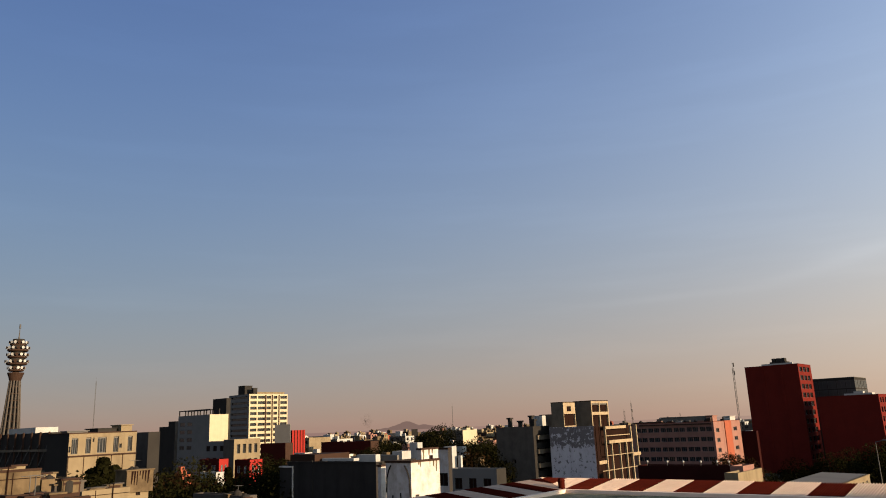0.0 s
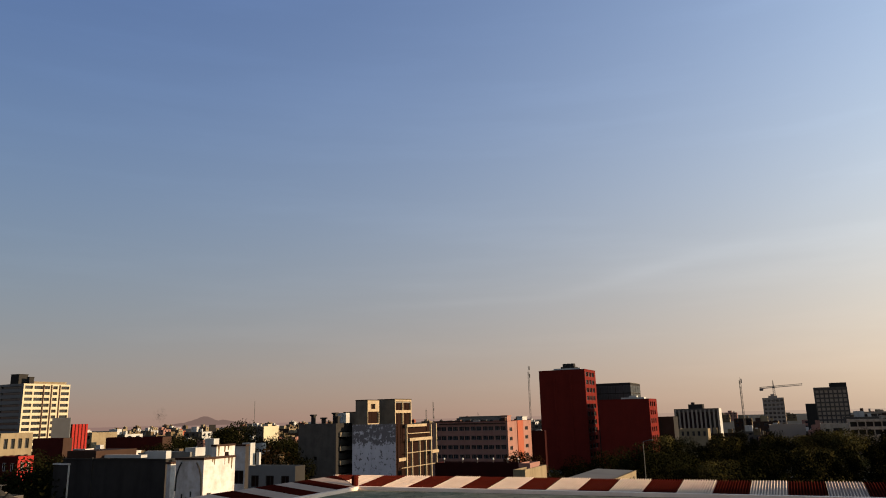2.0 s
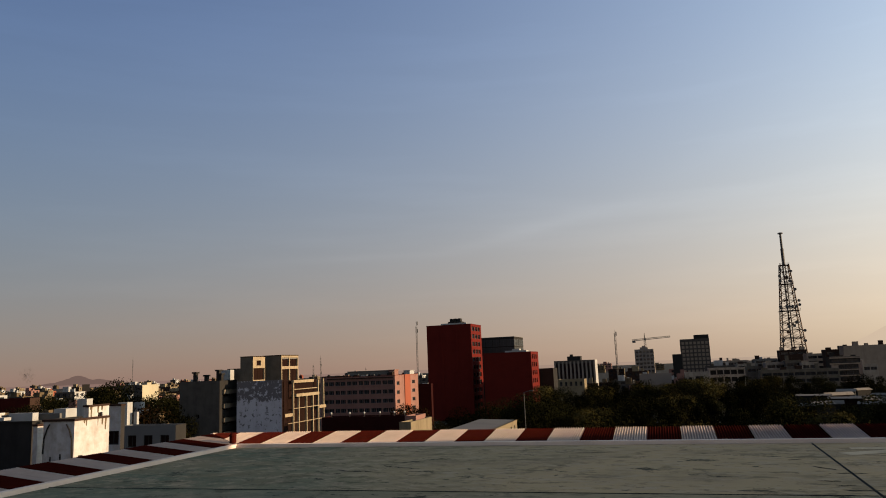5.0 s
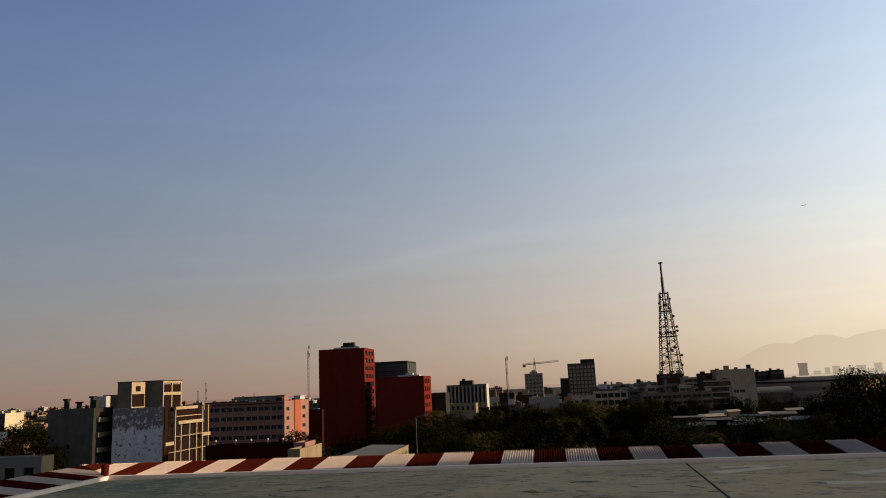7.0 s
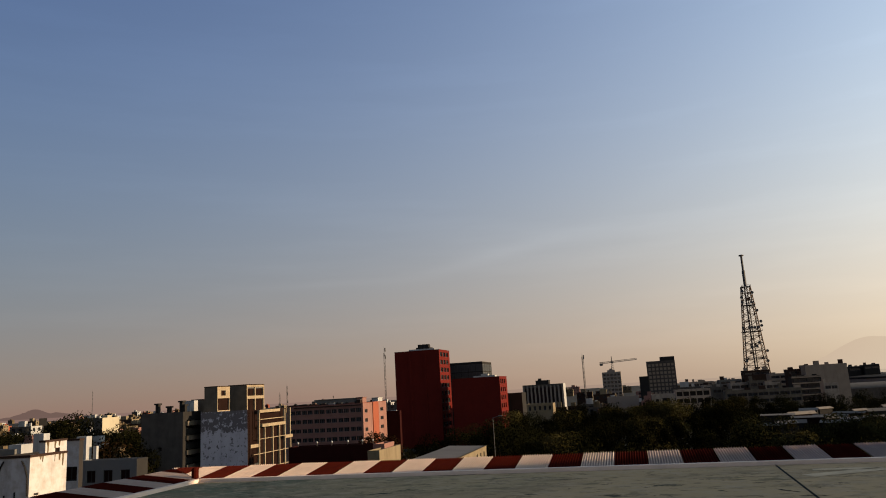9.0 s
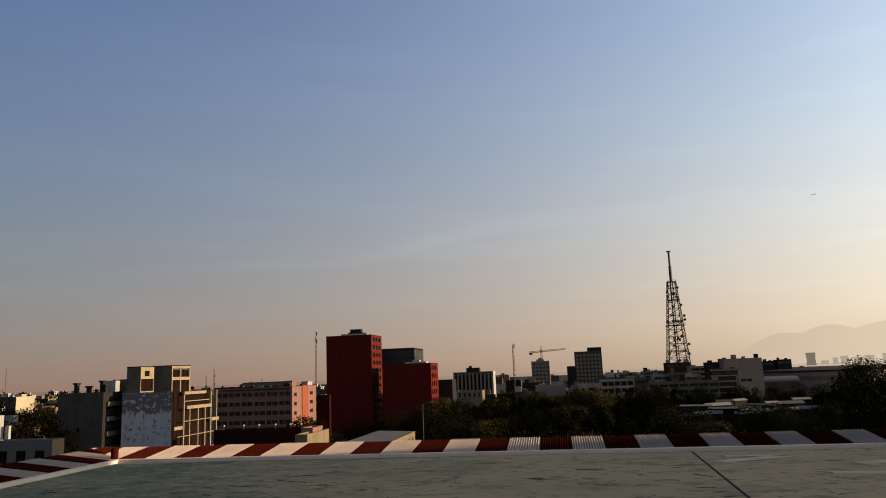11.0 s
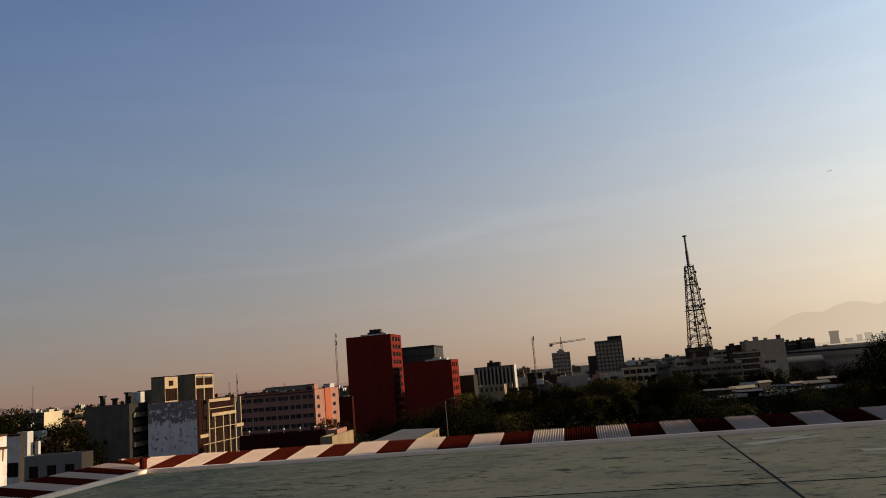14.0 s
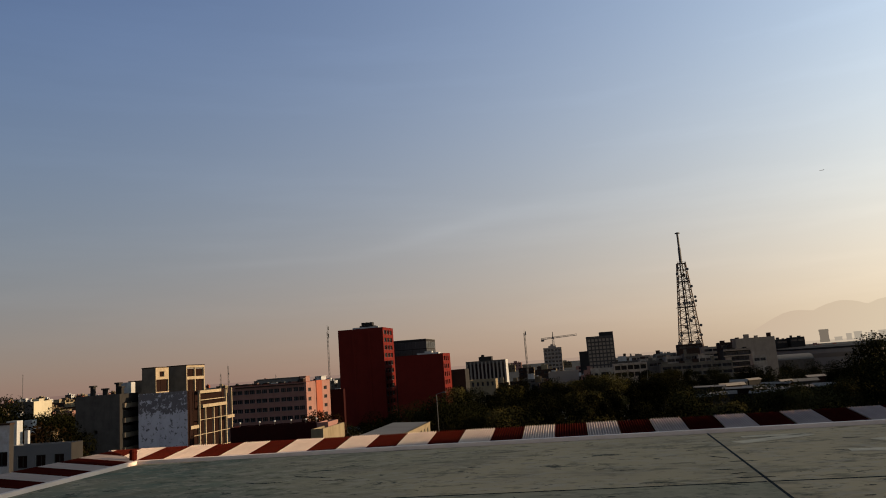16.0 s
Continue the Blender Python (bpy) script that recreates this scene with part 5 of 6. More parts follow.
part("wall", b, M_TAN, box)
rd = random.Random(8)
for k in range(7):
    b, u, low = Build(), c * (0.06 + 0.13 * k), rd.uniform(0.5, 1.4)
    b.quad((0.312, u, low + 0.1), (0.312, u + 0.08, low), (0.312, u + rd.uniform(0.1, 0.24), 1.88), (0.312, u, 1.88))
    part("rain_mark", b, M_INSIDE, box, "dark rain mark")
# two round-headed windows in the low grey house
x, y, a, c = plan(-24.8, -24.3, -21.4, 60)
hh = up(-4.9, 60)
for f in (0.46, 0.60):
    t = thing("arched_window", "dark round-headed window in a grey house wall", "window", x, y + c * f, hh - 2.3, kind="structure")
    b, n, w = Build(), 10, c * 0.05
    rim = [(-w, 0.0), (w, 0.0)] + [(w * math.cos(math.pi * q / n), 1.2 + w * math.sin(math.pi * q / n)) for q in range(n + 1)]
    for (u0, v0), (u1, v1) in zip(rim[2:], rim[3:]):
        b.quad((0.03, u0, 0.0), (0.03, u0, v0), (0.03, u1, v1), (0.03, u1, 0.0))
    part("pane", b, M_INSIDE, t)
    b = Build()
    b.box(0.0, -w - 0.1, -0.12, 0.12, w + 0.1, 0.0)
    part("sill", b, M_TANGREY, t)

# stepped parapets of the roofs behind the warehouse
rnd = random.Random(12)
for k in range(15):
    az, d = -11.6 + 0.5 * k, 88 + 3.1 * ((k * 7) % 15)
    x, y, a, c = plan(az - rnd.uniform(0.5, 1.3), az, az + rnd.uniform(0.15, 0.6), d)
    hh = up(-2.75 + 0.95 * (d - 88) / 44 + rnd.uniform(-0.15, 0.15), d)
    # dark fronts and pale sides put shade and sunlight into the walls
    house("parapet_house", "small flat-roofed house with a pale stepped parapet", "house", x, y, a, c, hh, (M_WARE, M_GREY, M_WARE, M_BROWN, M_BLUEGREY)[k % 5], wallside=(M_STAINED, M_CREAM, M_STAINED)[k % 3],
          front=[(-a * 0.6, -a * 0.35, hh - 1.9, hh - 0.9)] if k % 2 else (), coping=M_STAINED if k % 3 != 1 else M_ROOF, group="parapet houses")

rnd = random.Random(33)


def clutter(x, y, a, c, z, n):
    """Tanks, huts and aerials over a flat roof whose near right corner is (x, y)."""
    for k in range(n):
        px, py = x - a * rnd.uniform(0.15, 0.85), y + c * rnd.uniform(0.12, 0.88)
        if a > 4:
            px = x - rnd.uniform(0.9, 3.5)
        kind = rnd.random()
        if kind < 0.35:
            water_tank(px, py, z, rnd.uniform(0.45, 0.75))
        elif kind < 0.95:
            w, dd, hh = rnd.uniform(0.35, 0.8), rnd.uniform(0.4, 1.3), rnd.uniform(0.3, 0.85)
            t = thing("roof_hut", "small plastered hut on a flat roof", "hut", px, py, z, group="roof huts")
            b = Build()
            b.box(-w / 2, -dd / 2, 0, w / 2, dd / 2, hh)
            part("wall", b, rnd.choice((M_TAN, M_GREY, M_BROWN, M_CREAM)), t)
            b = Build()
            b.box(-w / 2 - 0.1, -dd / 2 - 0.1, hh, w / 2 + 0.1, dd / 2 + 0.1, hh + 0.1)
            part("slab_roof", b, rnd.choice((M_GREY, M_BROWN, M_TAN)), t)
        else:
            hh = rnd.uniform(1.2, 2.2)
            t = thing("roof_aerial", "thin television aerial on a flat roof", "aerial", px, py, z, rz=rnd.uniform(0, 90), group="roof aerials")
            b = Build()
            b.rod((0, 0, 0), (0, 0, hh), 0.03, n=5)
            part("pole", b, M_METAL, t)
            b = Build()
            b.rod((-0.5, 0, hh), (0.5, 0, hh), 0.018, n=4)
            part("boom", b, M_METAL, t)
            for q in range(5):
                b = Build()
                b.rod((-0.4 + 0.2 * q, -0.3, hh), (-0.4 + 0.2 * q, 0.3, hh), 0.012, n=4)
                part("rod", b, M_METAL, t)


for roof in ROOFS:
    clutter(*roof, 7)

# cream huts and shed before the park
for azl, azc, azr, d, el, m in ((20.7, 20.95, 22.57, 120, -4.18, M_CREAM), (21.2, 21.35, 22.1, 126, -3.72, M_PINK)):
    x, y, a, c = plan(azl, azc, azr, d)
    house("cream_hut", "small sunlit cream hut with flat roof", "hut", x, y, max(a, 2), c, up(el, d), m)
x, y, a, c = plan(24.3, 26.2, 29.1, 118)
hh = 12.7
shed = house("long_shed", "long low shed with grey roof and cream side wall", "shed", x, y, 7.5, c, hh, M_GREY, wallside=M_CREAM, side=grid_holes(1, c - 1, hh - 2.2, hh - 0.3, 9, 1, 0.35, 0.5), coping=M_CREAM)
b = Build()
b.quad((-7.4, 0.3, hh + 0.45), (-0.4, 0.3, hh + 0.2), (-0.4, c - 0.3, hh + 0.2), (-7.4, c - 0.3, hh + 0.45))
b.quad((-7.4, 0.3, hh - 0.1), (-7.4, c - 0.3, hh - 0.1), (-0.4, c - 0.3, hh - 0.1), (-0.4, 0.3, hh - 0.1))
part("sheet_roof", b, M_BLUEGREY, shed)

# ---- skyline on the far side of the park ----
cx, cy = at(35.3, 420)
wl = cx - cy * math.tan(radians(32.2 - A0))
h = up(-0.02, 420)
fins = house("finned_office", "grey office block with pale vertical fins", "office building", cx, cy, wl, 14, h, M_GREY, wallside=M_WHITE, front=grid_holes(-wl + 0.5, -0.5, h - 16, h - 1.5, 10, 1, 0.6, 0.96, 0.02), frame_mat=M_DARK)
for k in range(11):
    b = Build()
    u = -wl + 0.5 + (wl - 1.0) * k / 10
    b.box(u - 0.45, -0.5, 0, u + 0.45, 0, h - 0.6)
    part("fin", b, M_FARGREY, fins)
b = Build()
b.box(-wl * 0.68, 2, h - 0.5, -wl * 0.36, 10, h + 2.3)
b.box(-wl * 0.62, 3, h + 2.3, -wl * 0.55, 6, h + 3.4)
part("roof_plant", b, M_DARK, fins)
cx, cy = at(39.67, 700)
wl = cx - cy * math.tan(radians(38.28 - A0))
h = up(0.6, 700)
cb = house("half_built_tower", "grey half-built office tower under a crane", "office building", cx, cy, wl, 16, h, M_FARGREY, front=grid_holes(-wl + 0.4, -0.4, h - 32, h - 0.8, 5, 9, 0.72, 0.6, 0.2), frame_mat=M_FARGREY, bars=2)
b = Build()
b.box(-wl * 0.72, 4, h - 0.5, -wl * 0.3, 12, h + 1.8)
b.box(-wl * 0.6, 5, h + 1.8, -wl * 0.42, 10, h + 3.2)
part("roof_cap", b, M_FARGREY, cb)
x, y = at(39.1, 712)
crane = thing("tower_crane", "slender tower crane with long jib", "crane", x, y)
b = Build()
zt = up(1.25, 712)
for p in ((-0.8, -0.8), (0.8, -0.8), (0.8, 0.8), (-0.8, 0.8)):
    b.rod((*p, 0), (*p, zt + 2), 0.22, n=4)
for k in range(24):
    z = zt * k / 24
    b.rod((-0.8, -0.8, z), (0.8, -0.8, z + zt / 24), 0.15, n=4)
part("mast", b, M_METAL, crane)
b = Build()
b.rod((-11.5, 0, zt), (23, 0, zt + 2.0), 0.4, 0.3, 4)
b.rod((-11.5, 0, zt + 1.2), (23, 0, zt + 3.2), 0.3, 0.2, 4)
for k in range(20):
    f = k / 20
    b.rod((-11.5 + 34.5 * f, 0, zt + 2.0 * f), (-11.5 + 34.5 * (f + 0.05), 0, zt + 1.2 + 2.0 * f), 0.14, n=4)
part("jib", b, M_METAL, crane)
b = Build()
b.rod((0, 0, zt), (0, 0, up(1.8, 712)), 0.7, 0.25, 5)
part("apex", b, M_METAL, crane)
b = Build()
b.box(-11.5, -0.9, zt - 1.8, -8.5, 0.9, zt + 0.4)
part("counterweight", b, M_METAL, crane)
cx, cy = at(43.66, 600)
wl = cx - cy * math.tan(radians(41.62 - A0))
h = up(1.2, 600)
slab = house("slab_tower", "dark grey slab office tower with a grid of windows", "office building", cx, cy, wl, 14, h, M_GREY, front=grid_holes(-wl + 0.5, -0.5, h - 26, h - 1.6, 7, 8, 0.70, 0.66, 0.17), frame_mat=M_WARMGREY, glass=M_WARMGREY, depth=0.4)
b = Build()
b.box(-wl * 0.5, 0.3, h - 0.6, -0.1, 13, h + 3.0)
part("roof_plant", b, M_DARK, slab)
cx, cy = at(41.65, 598)
low = house("slab_annex", "low dark annex of the slab tower", "office building", cx - 0.1, cy, cx - cy * math.tan(radians(41.0 - A0)), 12, up(0.13, 598), M_DARK)

cx, cy = at(43.4, 330)
wl = cx - cy * math.tan(radians(41.75 - A0))
hh = up(-1.25, 330)
white_hall = house("white_hall", "long white hall with a round window and a dark gateway", "hall", cx, cy, wl, 12, hh, M_DIRTYWHITE, front=[(-wl * 0.56, -wl * 0.22, hh - 4.6, hh - 1.6)], depth=0.6)
b = Build()
b.rod((-wl * 0.78, -0.06, hh - 2.6), (-wl * 0.78, 0.1, hh - 2.6), 0.75, n=16)
part("round_window", b, M_GLASS, white_hall)
cx, cy = at(45.9, 350)
wl = cx - cy * math.tan(radians(43.45 - A0))
hh = up(-1.0, 350)
# dark panes stand in for the shade inside the open floors
deck_house = house("parking_house", "pale open parking house with two floors", "parking garage", cx, cy, wl, 14, hh, M_DIRTYWHITE, front=grid_holes(-wl + 0.3, -0.3, hh - 6.6, hh - 0.3, 5, 2, 0.86, 0.62, 0.2), glass=M_DARK, bars=-1, depth=1.2)
cx, cy = at(40.8, 345)
wl = cx - cy * math.tan(radians(38.5 - A0))
house("cream_block", "plain pale low block at the park edge", "building", cx, cy, wl, 10, up(-1.25, 345), M_FARGREY)
cx, cy = at(34.4, 300)
wl = cx - cy * math.tan(radians(32.4 - A0))
hh = up(-1.45, 300)
house("arched_villa", "cream villa with small dark arched windows", "house", cx, cy, wl, 9, hh, M_CREAM, front=grid_holes(-wl + 0.3, -0.3, hh - 3.4, hh - 0.3, 5, 1, 0.45, 0.55, 0.25), depth=0.3)
x, y = at(29.75, 135)
lamp = thing("lamp_post", "slender grey street lamp post among the trees", "street lamp", x, y)
b = Build()
b.rod((0, 0, 0), (0, 0, up(-2.3, 135)), 0.09, 0.06, 8)
part("pole", b, M_METAL, lamp)
b = Build()
b.rod((0, 0, up(-2.3, 135)), (1.2, 0, up(-2.3, 135) + 0.3), 0.06, n=6)
b.box(1.0, -0.15, up(-2.3, 135) + 0.2, 1.7, 0.15, up(-2.3, 135) + 0.38)
part("lamp_head", b, M_METAL, lamp)

# hospital-like complex under the television tower, and the arena
rk = random.Random(17)
for azl, azc, d, el, dep, m, rows in ((48.3, 50.0, 560, 0.10, 14, M_BROWN, 1), (50.0, 51.3, 520, -0.22, 14, M_WARMGREY, 3), (51.2, 52.4, 500, 0.02, 12, M_BROWN, 2), (52.3, 54.9, 490, 0.22, 12, M_WARMGREY, 0), (51.4, 53.2, 455, -0.50, 12, M_DARK, 4),
                                      (47.3, 48.6, 430, -0.72, 14, M_DIRTYWHITE, 2), (48.6, 49.6, 425, -0.62, 10, M_TANGREY, 2), (49.6, 50.6, 420, -0.80, 14, M_DIRTYWHITE, 2), (46.0, 47.3, 440, -0.95, 10, M_TANGREY, 1), (46.9, 51.9, 400, -1.25, 10, M_TANGREY, 2), (53.3, 54.2, 430, -1.05, 8, M_DIRTYWHITE, 1),
                                      (55.0, 55.7, 640, -0.05, 12, M_DARK, 1), (55.9, 56.8, 640, 0.02, 12, M_DARK, 1), (46.6, 48.1, 560, -0.45, 12, M_ROOF, 2), (44.2, 46.2, 580, -0.5, 12, M_WARMGREY, 2), (45.4, 46.6, 500, -0.75, 12, M_DIRTYWHITE, 2)):
    cx, cy = at(azc, d)
    wl = cx - cy * math.tan(radians(azl - A0))
    hh = up(el, d)
    t = house("clinic_building", ("low grimy white clinic block with strip windows" if m == M_DIRTYWHITE else "brown grey concrete clinic block with roof huts"), "building", cx, cy, wl, dep, hh, m, front=grid_holes(-wl + 0.4, -0.4, hh - 3.2 * rows - 0.6, hh - 0.6, max(2, int(wl / 5)), rows, 0.9, 0.5, 0.25) if rows else (), coping=M_DIRTYWHITE if m == M_DARK else None, group="clinic buildings")
    # the dark wall between floor edges stands in for open, shaded floors
    if m == M_DARK and rows == 4:
        for k in range(5):              # pale edges of the open floors
            b = Build()
            b.box(-wl - 0.4, -0.7, hh - 3.2 * k - 0.9, 0.4, 0.0, hh - 3.2 * k - 0.2)
            part("floor_edge", b, M_WARMGREY, t, "pale concrete floor edge")
    u = -wl + 0.8
    while u < -2.5:
        w, up_by, y0 = rk.uniform(1.0, 3.2), rk.uniform(0.5, 2.4), rk.uniform(0.8, 4.0)
        b = Build()
        b.box(u, y0, hh - 0.5, u + w, y0 + rk.uniform(1.5, 4), hh + up_by)
        b.box(u - 0.15, y0 - 0.15, hh + up_by, u + w + 0.15, y0 + 1.5, hh + up_by + 0.15)
        part("roof_hut", b, rk.choice((m, M_BROWN, M_WARMGREY)), t)
        u += w + rk.uniform(1.2, 6.0)
x, y = at(58.6, 640)
arena = thing("arena", "wide low arena with a dark rim and pale roof", "arena", x, y, rz=-18)
b = Build()
hh = up(-0.85, 640)
b.lathe([(46, 0), (46, hh - 6), (47.5, hh - 3), (47.5, hh)], 48)
part("drum", b, M_FARGREY, arena)
b = Build()
b.lathe([(47.8, hh), (47.8, hh + 1.2), (30, hh + 2.2)], 48)
part("roof", b, M_DARK, arena)
cx, cy = at(57.2, 540)
hall2 = house("market_hall", "long low hall with a pale barrel roof", "hall", cx, cy, 26, 18, up(-1.5, 540), M_GREY)
b = Build()
n = 12
zz = up(-1.5, 540)
for k in range(n):
    a0, a1 = math.pi * k / n, math.pi * (k + 1) / n
    b.quad((-26, 9 - 9 * math.cos(a0), zz + 3.4 * math.sin(a0)), (0, 9 - 9 * math.cos(a0), zz + 3.4 * math.sin(a0)), (0, 9 - 9 * math.cos(a1), zz + 3.4 * math.sin(a1)), (-26, 9 - 9 * math.cos(a1), zz + 3.4 * math.sin(a1)))
part("barrel_roof", b, M_ROOF, hall2)

# market roofs in the clearing of the park
rk = random.Random(29)
M_TIN = material("weathered_tin_roof", (0.20, 0.172, 0.140), (0.075, 0.060, 0.048), 1.2, rough=0.7, streak=0.5)
for k in range(20):
    az, d = 49.4 + 8.6 * ((k * 11) % 20) / 20 + rk.uniform(-0.3, 0.3), 172 + 3.0 * k
    x, y = at(az, d)
    w, dd, zz = rk.uniform(3.0, 8.5), rk.uniform(1.6, 3.2), up(-3.55 + 0.95 * k / 20 + rk.uniform(-0.1, 0.1), d)
    t = thing("market_roof", "low pale tin roof on dark stall walls among the park trees", "shed roof", x, y, rz=rk.uniform(-40, 30), group="market roofs")
    b, rise, lip = Build(), rk.uniform(0.3, 0.8), 0.09
    for sgn in (-1, 1):
        p, q = (0.0, zz), (sgn * dd / 2, zz - rise)
        b.quad((-w / 2, p[0], p[1]), (w / 2, p[0], p[1]), (w / 2, q[0], q[1]), (-w / 2, q[0], q[1]))
        b.quad((-w / 2, q[0], q[1] - lip), (w / 2, q[0], q[1] - lip), (w / 2, p[0], p[1] - lip), (-w / 2, p[0], p[1] - lip))
        b.quad((-w / 2, q[0], q[1]), (w / 2, q[0], q[1]), (w / 2, q[0], q[1] - lip), (-w / 2, q[0], q[1] - lip))
    part("roof", b, M_TIN if k % 4 else M_ROOF, t)
    b = Build()
    b.box(-w / 2 + 0.3, -dd / 2 + 0.3, 0, w / 2 - 0.3, dd / 2 - 0.3, zz - rise - 0.05)
    part("wall", b, M_DARK if k % 3 else M_INSIDE, t)

# far glass towers, glowing in the horizon's colour to look hazy
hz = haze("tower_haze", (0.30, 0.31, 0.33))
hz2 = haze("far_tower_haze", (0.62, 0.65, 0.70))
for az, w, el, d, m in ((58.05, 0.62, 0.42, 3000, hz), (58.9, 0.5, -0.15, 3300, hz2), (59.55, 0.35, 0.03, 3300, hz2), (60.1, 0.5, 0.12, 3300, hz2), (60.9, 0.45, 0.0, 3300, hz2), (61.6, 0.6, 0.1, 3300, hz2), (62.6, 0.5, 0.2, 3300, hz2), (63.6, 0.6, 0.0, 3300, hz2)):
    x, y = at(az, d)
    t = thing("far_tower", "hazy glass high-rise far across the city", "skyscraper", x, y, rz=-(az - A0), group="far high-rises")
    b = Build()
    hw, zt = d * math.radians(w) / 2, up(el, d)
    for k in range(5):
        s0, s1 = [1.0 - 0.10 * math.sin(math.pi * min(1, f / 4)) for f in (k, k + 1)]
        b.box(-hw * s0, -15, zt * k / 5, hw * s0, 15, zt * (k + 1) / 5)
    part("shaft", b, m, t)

# ---- the low town: small flat-roofed houses out to the horizon ----
rnd = random.Random(21)
styles = []
# front and side tones build the low sunlight into the wall colours
for k, (m, ms) in enumerate(((M_GREY, M_WHITE), (M_BROWN, M_CREAM), (M_GREY, M_TAN), (M_BROWN, M_TAN), (M_PINK, M_PINK), (M_DARKRED, M_TERRA), (M_GREY, M_WHITE), (M_TAN, M_CREAM))):
    w, dp, hh = rnd.uniform(9, 15), rnd.uniform(8, 13), rnd.uniform(7.5, 11.5)
    t = house("town_house", ("grey and white", "brown and cream", "grey and tan", "brown and tan", "pink", "maroon", "grey and white", "tan")[k] + " flat-roofed town house", "house", 0, -3000, w, dp, hh, m, wallside=ms,
              front=grid_holes(-w + 0.4, -0.4, hh - 6, hh - 0.2, 3, 2, 0.5, 0.5), side=grid_holes(0.4, dp - 0.4, hh - 6, hh - 0.2, 2, 2, 0.45, 0.5), bars=-1, group="town houses")
    b = Build()
    b.box(-w * 0.7, 2, hh - 0.5, -w * 0.4, 5, hh + 2.4)
    b.box(-w * 0.3, 4, hh - 0.5, -w * 0.2, 5.2, hh + 1.4)
    part("roof_hut", b, ms, t)
    styles.append(t)


def town(az0, az1, d0, d1, count):
    for k in range(count):
        az, d = rnd.uniform(az0, az1), d0 + (d1 - d0) * (k + rnd.random()) / count
        x, y = at(az, d)
        s = rnd.uniform(0.45, 0.85) if d < 520 else rnd.uniform(0.8, 1.5)
        copy_thing(rnd.choice(styles), pose(x, y, 0) @ Matrix.Diagonal((s * rnd.uniform(0.9, 1.5), s, rnd.uniform(0.8, 1.15) * (1.3 if d > 520 else 1.05), 1)))


for k in range(40):                     # tall narrow houses of the near quarter, packed behind the warehouse
    az, d = rnd.uniform(-11.5, 3.5), rnd.uniform(115, 262)
    x, y = at(az, d)
    s, top = rnd.uniform(0.30, 0.65), up(rnd.uniform(-2.7, -1.5), d)
    copy_thing(rnd.choice(styles), pose(x, y, 0) @ Matrix.Diagonal((s, s, top / 12.5, 1)))
town(-22, 7, 270, 520, 70)
town(-14, 6, 520, 1200, 70)
town(20.2, 25, 330, 900, 12)
town(-12, 24, 1200, 2600, 36)
town(31, 49, 360, 560, 28)
town(32, 62, 560, 1500, 34)
for t in styles:
    x, y = at(rnd.uniform(-10, 3), rnd.uniform(400, 800))
    t.matrix_basis = pose(x, y, 0)
x, y, a, c = plan(1.25, 1.42, 2.50, 250)
# grey front and brightened side put shade and sun into the cube's colours
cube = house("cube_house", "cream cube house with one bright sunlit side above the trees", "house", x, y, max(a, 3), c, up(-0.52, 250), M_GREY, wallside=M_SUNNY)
b = Build()
b.box(-2.4, c * 0.35, up(-0.52, 250) - 0.6, -0.4, c * 0.6, up(-0.52, 250) + 0.7)
part("roof_hut", b, M_SUNNY, cube)

# ---- street trees between the houses ----
rnd = random.Random(5)
for az, d, el, k in ((-24.45, 92, -1.02, 5), (-25.15, 96, -1.75, 5), (-23.75, 95, -1.6, 5), (-24.9, 90, -2.3, 6), (-20.6, 112, -1.7, 4), (-19.6, 115, -1.4, 0), (-19.3, 118, -1.35, 4), (-19.9, 100, -2.3, 1), (-18.5, 98, -2.6, 0), (-19.0, 125, -2.0, 4),
                     (-16.1, 128, -2.25, 5), (-15.3, 140, -2.1, 4), (-13.2, 100, -2.2, 6), (-12.3, 98, -2.0, 6), (-12.8, 92, -2.9, 0), (-0.9, 180, -0.08, 6), (-1.5, 190, -0.5, 6), (-0.2, 185, -0.6, 4), (0.9, 170, -1.2, 4), (2.2, 165, -1.3, 4),
                     (3.1, 168, -1.5, 0), (1.6, 150, -1.9, 1), (20.6, 200, -2.3, 4), (21.4, 205, -2.6, 4), (22.6, 160, -3.9, 1), (23.6, 150, -4.0, 0), (24.8, 190, -3.1, 0), (26.5, 200, -2.9, 1), (28.3, 210, -2.5, 0), (29.6, 190, -2.4, 1),
                     (1.3, 225, -1.32, 6), (1.9, 222, -1.40, 6), (2.5, 226, -1.25, 6), (3.3, 215, -1.0, 1), (-3.4, 230, -1.0, 6), (-5.2, 245, -1.05, 1), (61.5, 185, -0.05, 6), (63.6, 175, -0.4, 6), (60.3, 170, -1.5, 1), (65.0, 150, 0.0, 6), (62.6, 140, -1.6, 1)):
    plant(kinds[k], az, d, el, rnd.uniform(0, 360), rnd, "street trees")
for k in range(44):
    az, d = rnd.uniform(-13, 6), rnd.uniform(200, 480)
    plant(kinds[rnd.choice((0, 1, 1, 4))], az, d, rnd.uniform(-1.35, -0.75) - 120 / d, rnd.uniform(0, 360), rnd, "street trees")
# the pattern trees stand in the park as well
for t, (az, d) in zip(kinds, ((33, 172), (37, 168), (41, 176), (45, 170), (-19.4, 140), (-26.2, 99), (66.5, 150))):
    x, y = at(az, d)
    t.matrix_basis = pose(x, y, 0)

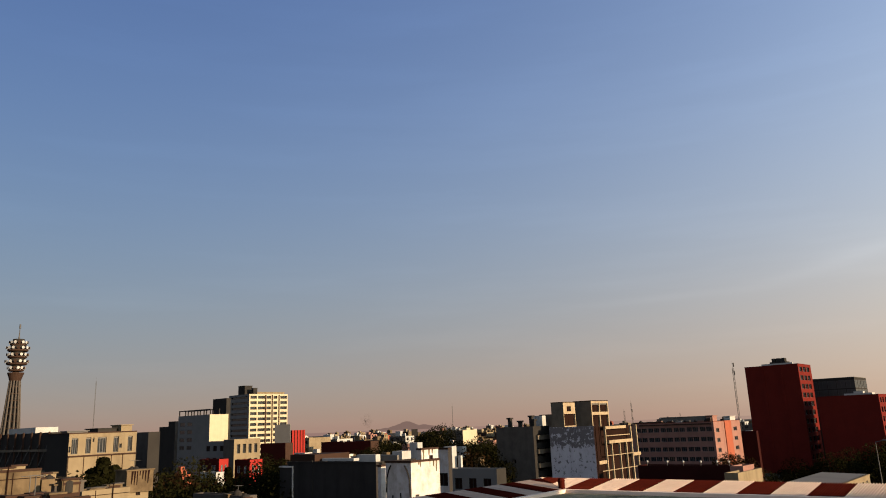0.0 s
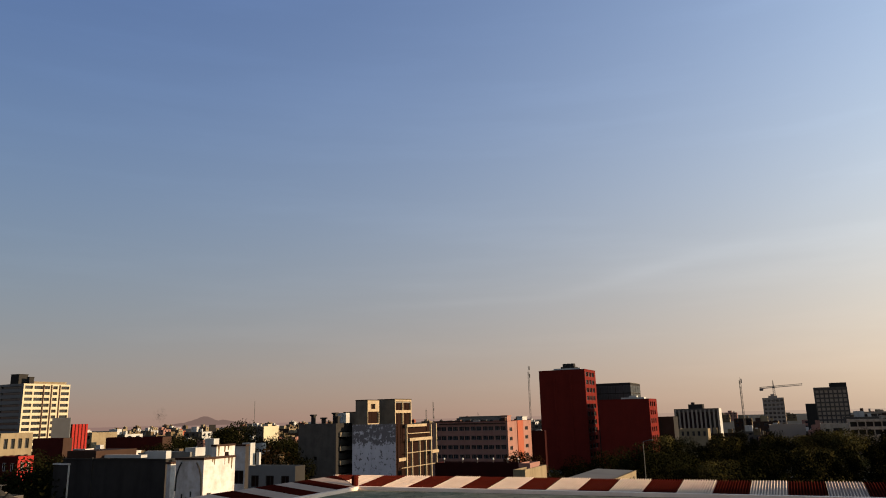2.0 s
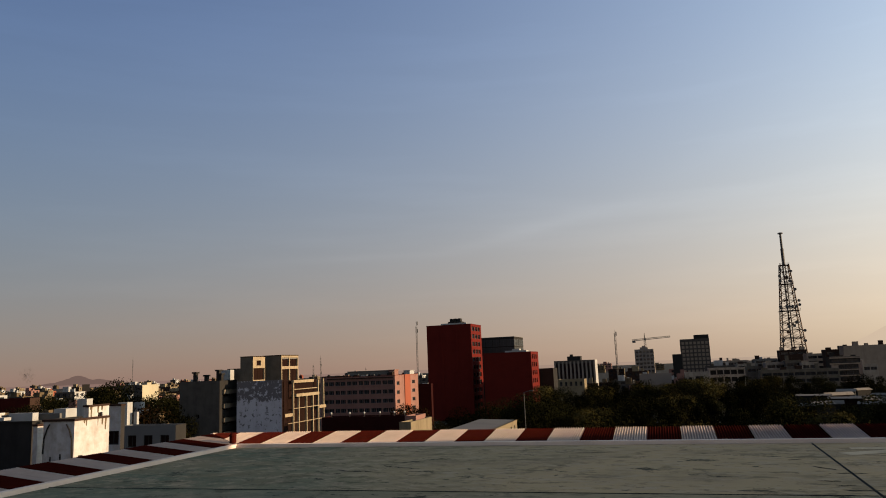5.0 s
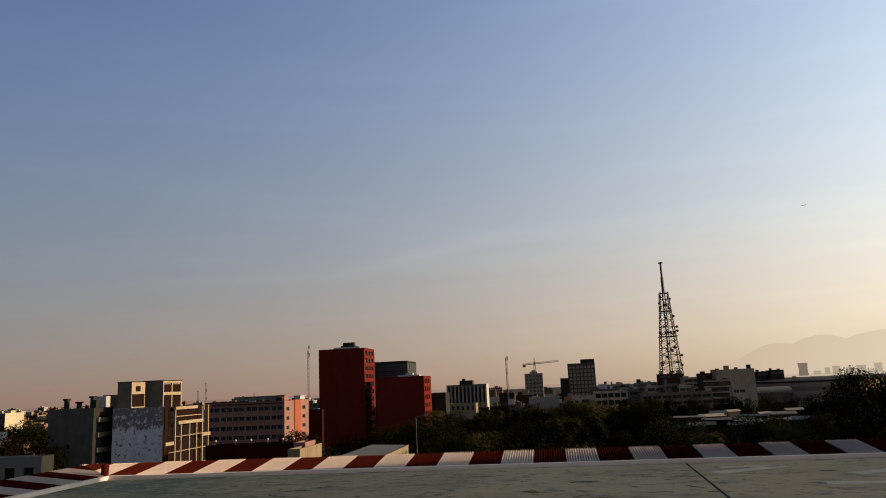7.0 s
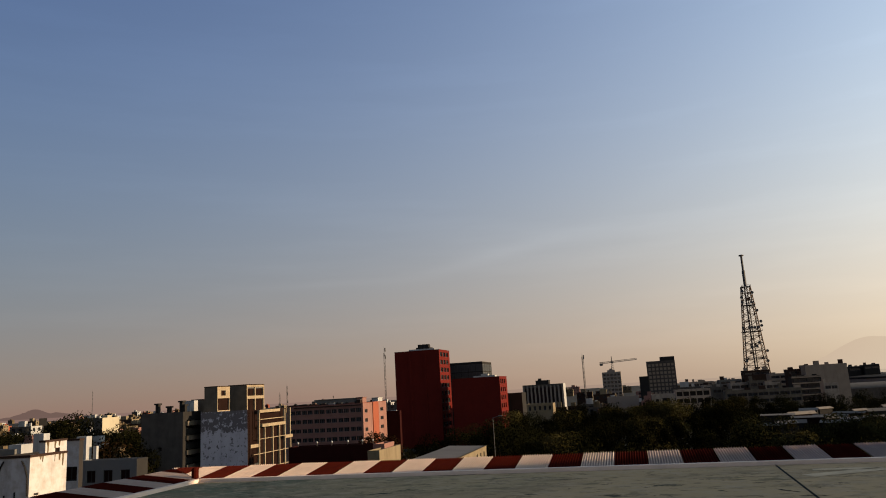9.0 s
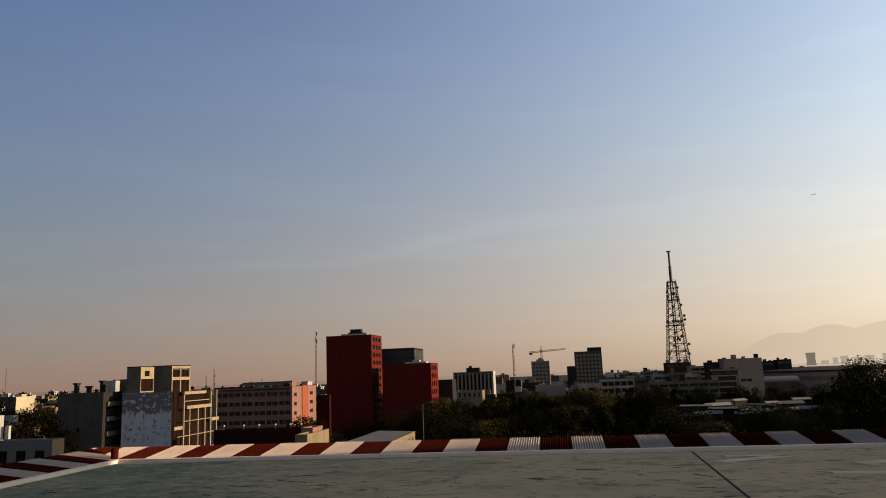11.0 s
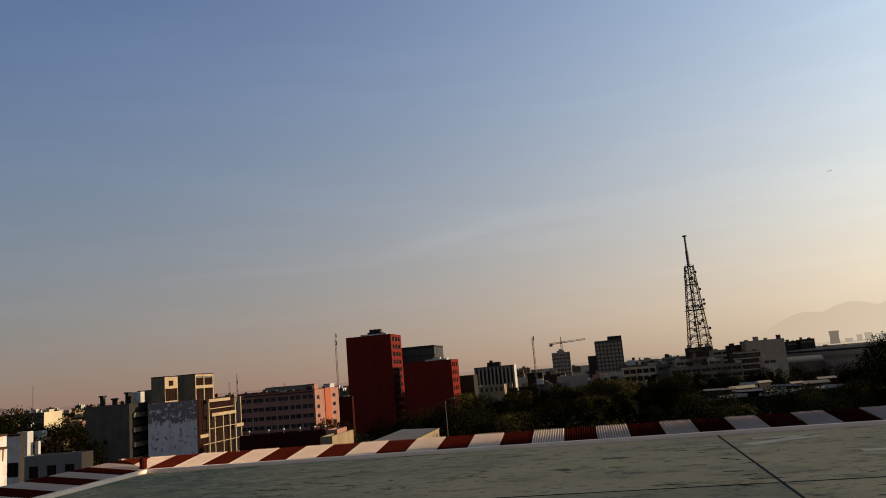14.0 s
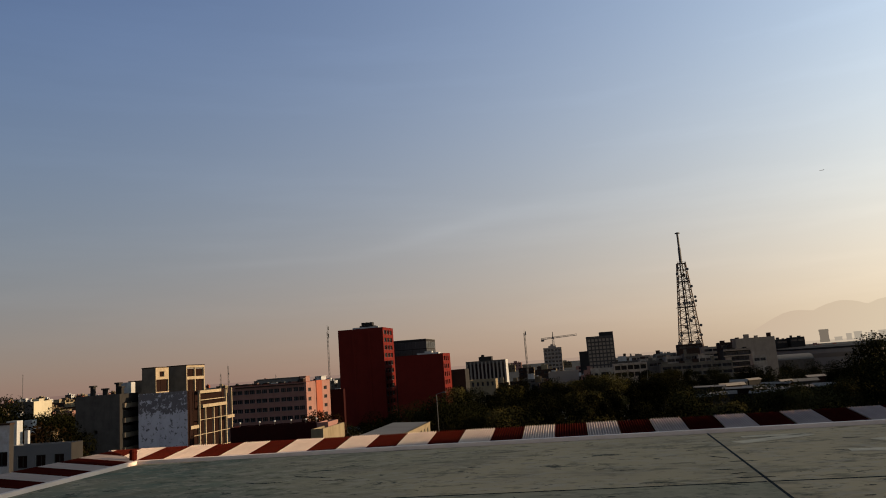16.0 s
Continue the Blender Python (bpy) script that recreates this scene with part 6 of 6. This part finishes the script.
# ---- a far smoke puff and an airliner ----
m_smoke = bpy.data.materials.new("thin_smoke")
m_smoke.use_nodes = True
sn, sl = m_smoke.node_tree.nodes, m_smoke.node_tree.links
s_tr = sn.new("ShaderNodeBsdfTransparent")
s_mx = sn.new("ShaderNodeMixShader")
s_mx.inputs["Fac"].default_value = 0.032
sn["Principled BSDF"].inputs["Base Color"].default_value = (0.03, 0.028, 0.026, 1)
sl.new(s_tr.outputs["BSDF"], s_mx.inputs[1])
sl.new(sn["Principled BSDF"].outputs["BSDF"], s_mx.inputs[2])
sl.new(s_mx.outputs["Shader"], sn["Material Output"].inputs["Surface"])
b, rs = Build(), np.random.RandomState(3)
x, y = at(-5.85, 900)
for k in range(110):
    p = rs.normal(size=3) * np.array((2.6, 2.4, 4.0)) if k < 80 else rs.normal(size=3) * np.array((5.5, 3.0, 5.0))
    e = rs.uniform(1.4, 3.2)
    u, w = rs.normal(size=3), rs.normal(size=3)
    u /= np.linalg.norm(u)
    w -= u * w.dot(u)
    w /= np.linalg.norm(w)
    b.quad(*[tuple(p + q) for q in (u * e, w * e, -u * e, -w * e)])
puff = thing("smoke_puff", "faint dark smoke puff over the far roofs", "smoke", x, y, up(0.45, 900), kind="stuff")
part("smoke", b, m_smoke, puff)

x, y = at(59.5, 4300)
jet = thing("airliner", "small far white airliner low in the evening sky", "aeroplane", x, y, up(11.42, 4300), rz=-14)
b = Build()
b.rod((-10, 0, 0), (8, 0, 0), 1.1, 1.1, 10)
b.rod((-10, 0, 0), (-13, 0, 0.2), 1.1, 0.3, 10)
b.rod((8, 0, 0), (11.5, 0, 0.5), 1.1, 0.25, 10)
part("fuselage", b, M_WHITE, jet)
for s in (-1, 1):
    b = Build()
    b.quad((-2, s * 1.0, -0.3), (2, s * 1.0, -0.3), (4.2, s * 10, 0.5), (3.0, s * 10, 0.5))
    b.quad((3.0, s * 10, 0.4), (4.2, s * 10, 0.4), (2, s * 1.0, -0.5), (-2, s * 1.0, -0.5))
    part("wing", b, M_WHITE, jet)
b = Build()
b.box(8.4, -0.15, 0.8, 11.0, 0.15, 4.0)
part("tail_fin", b, M_WHITE, jet)
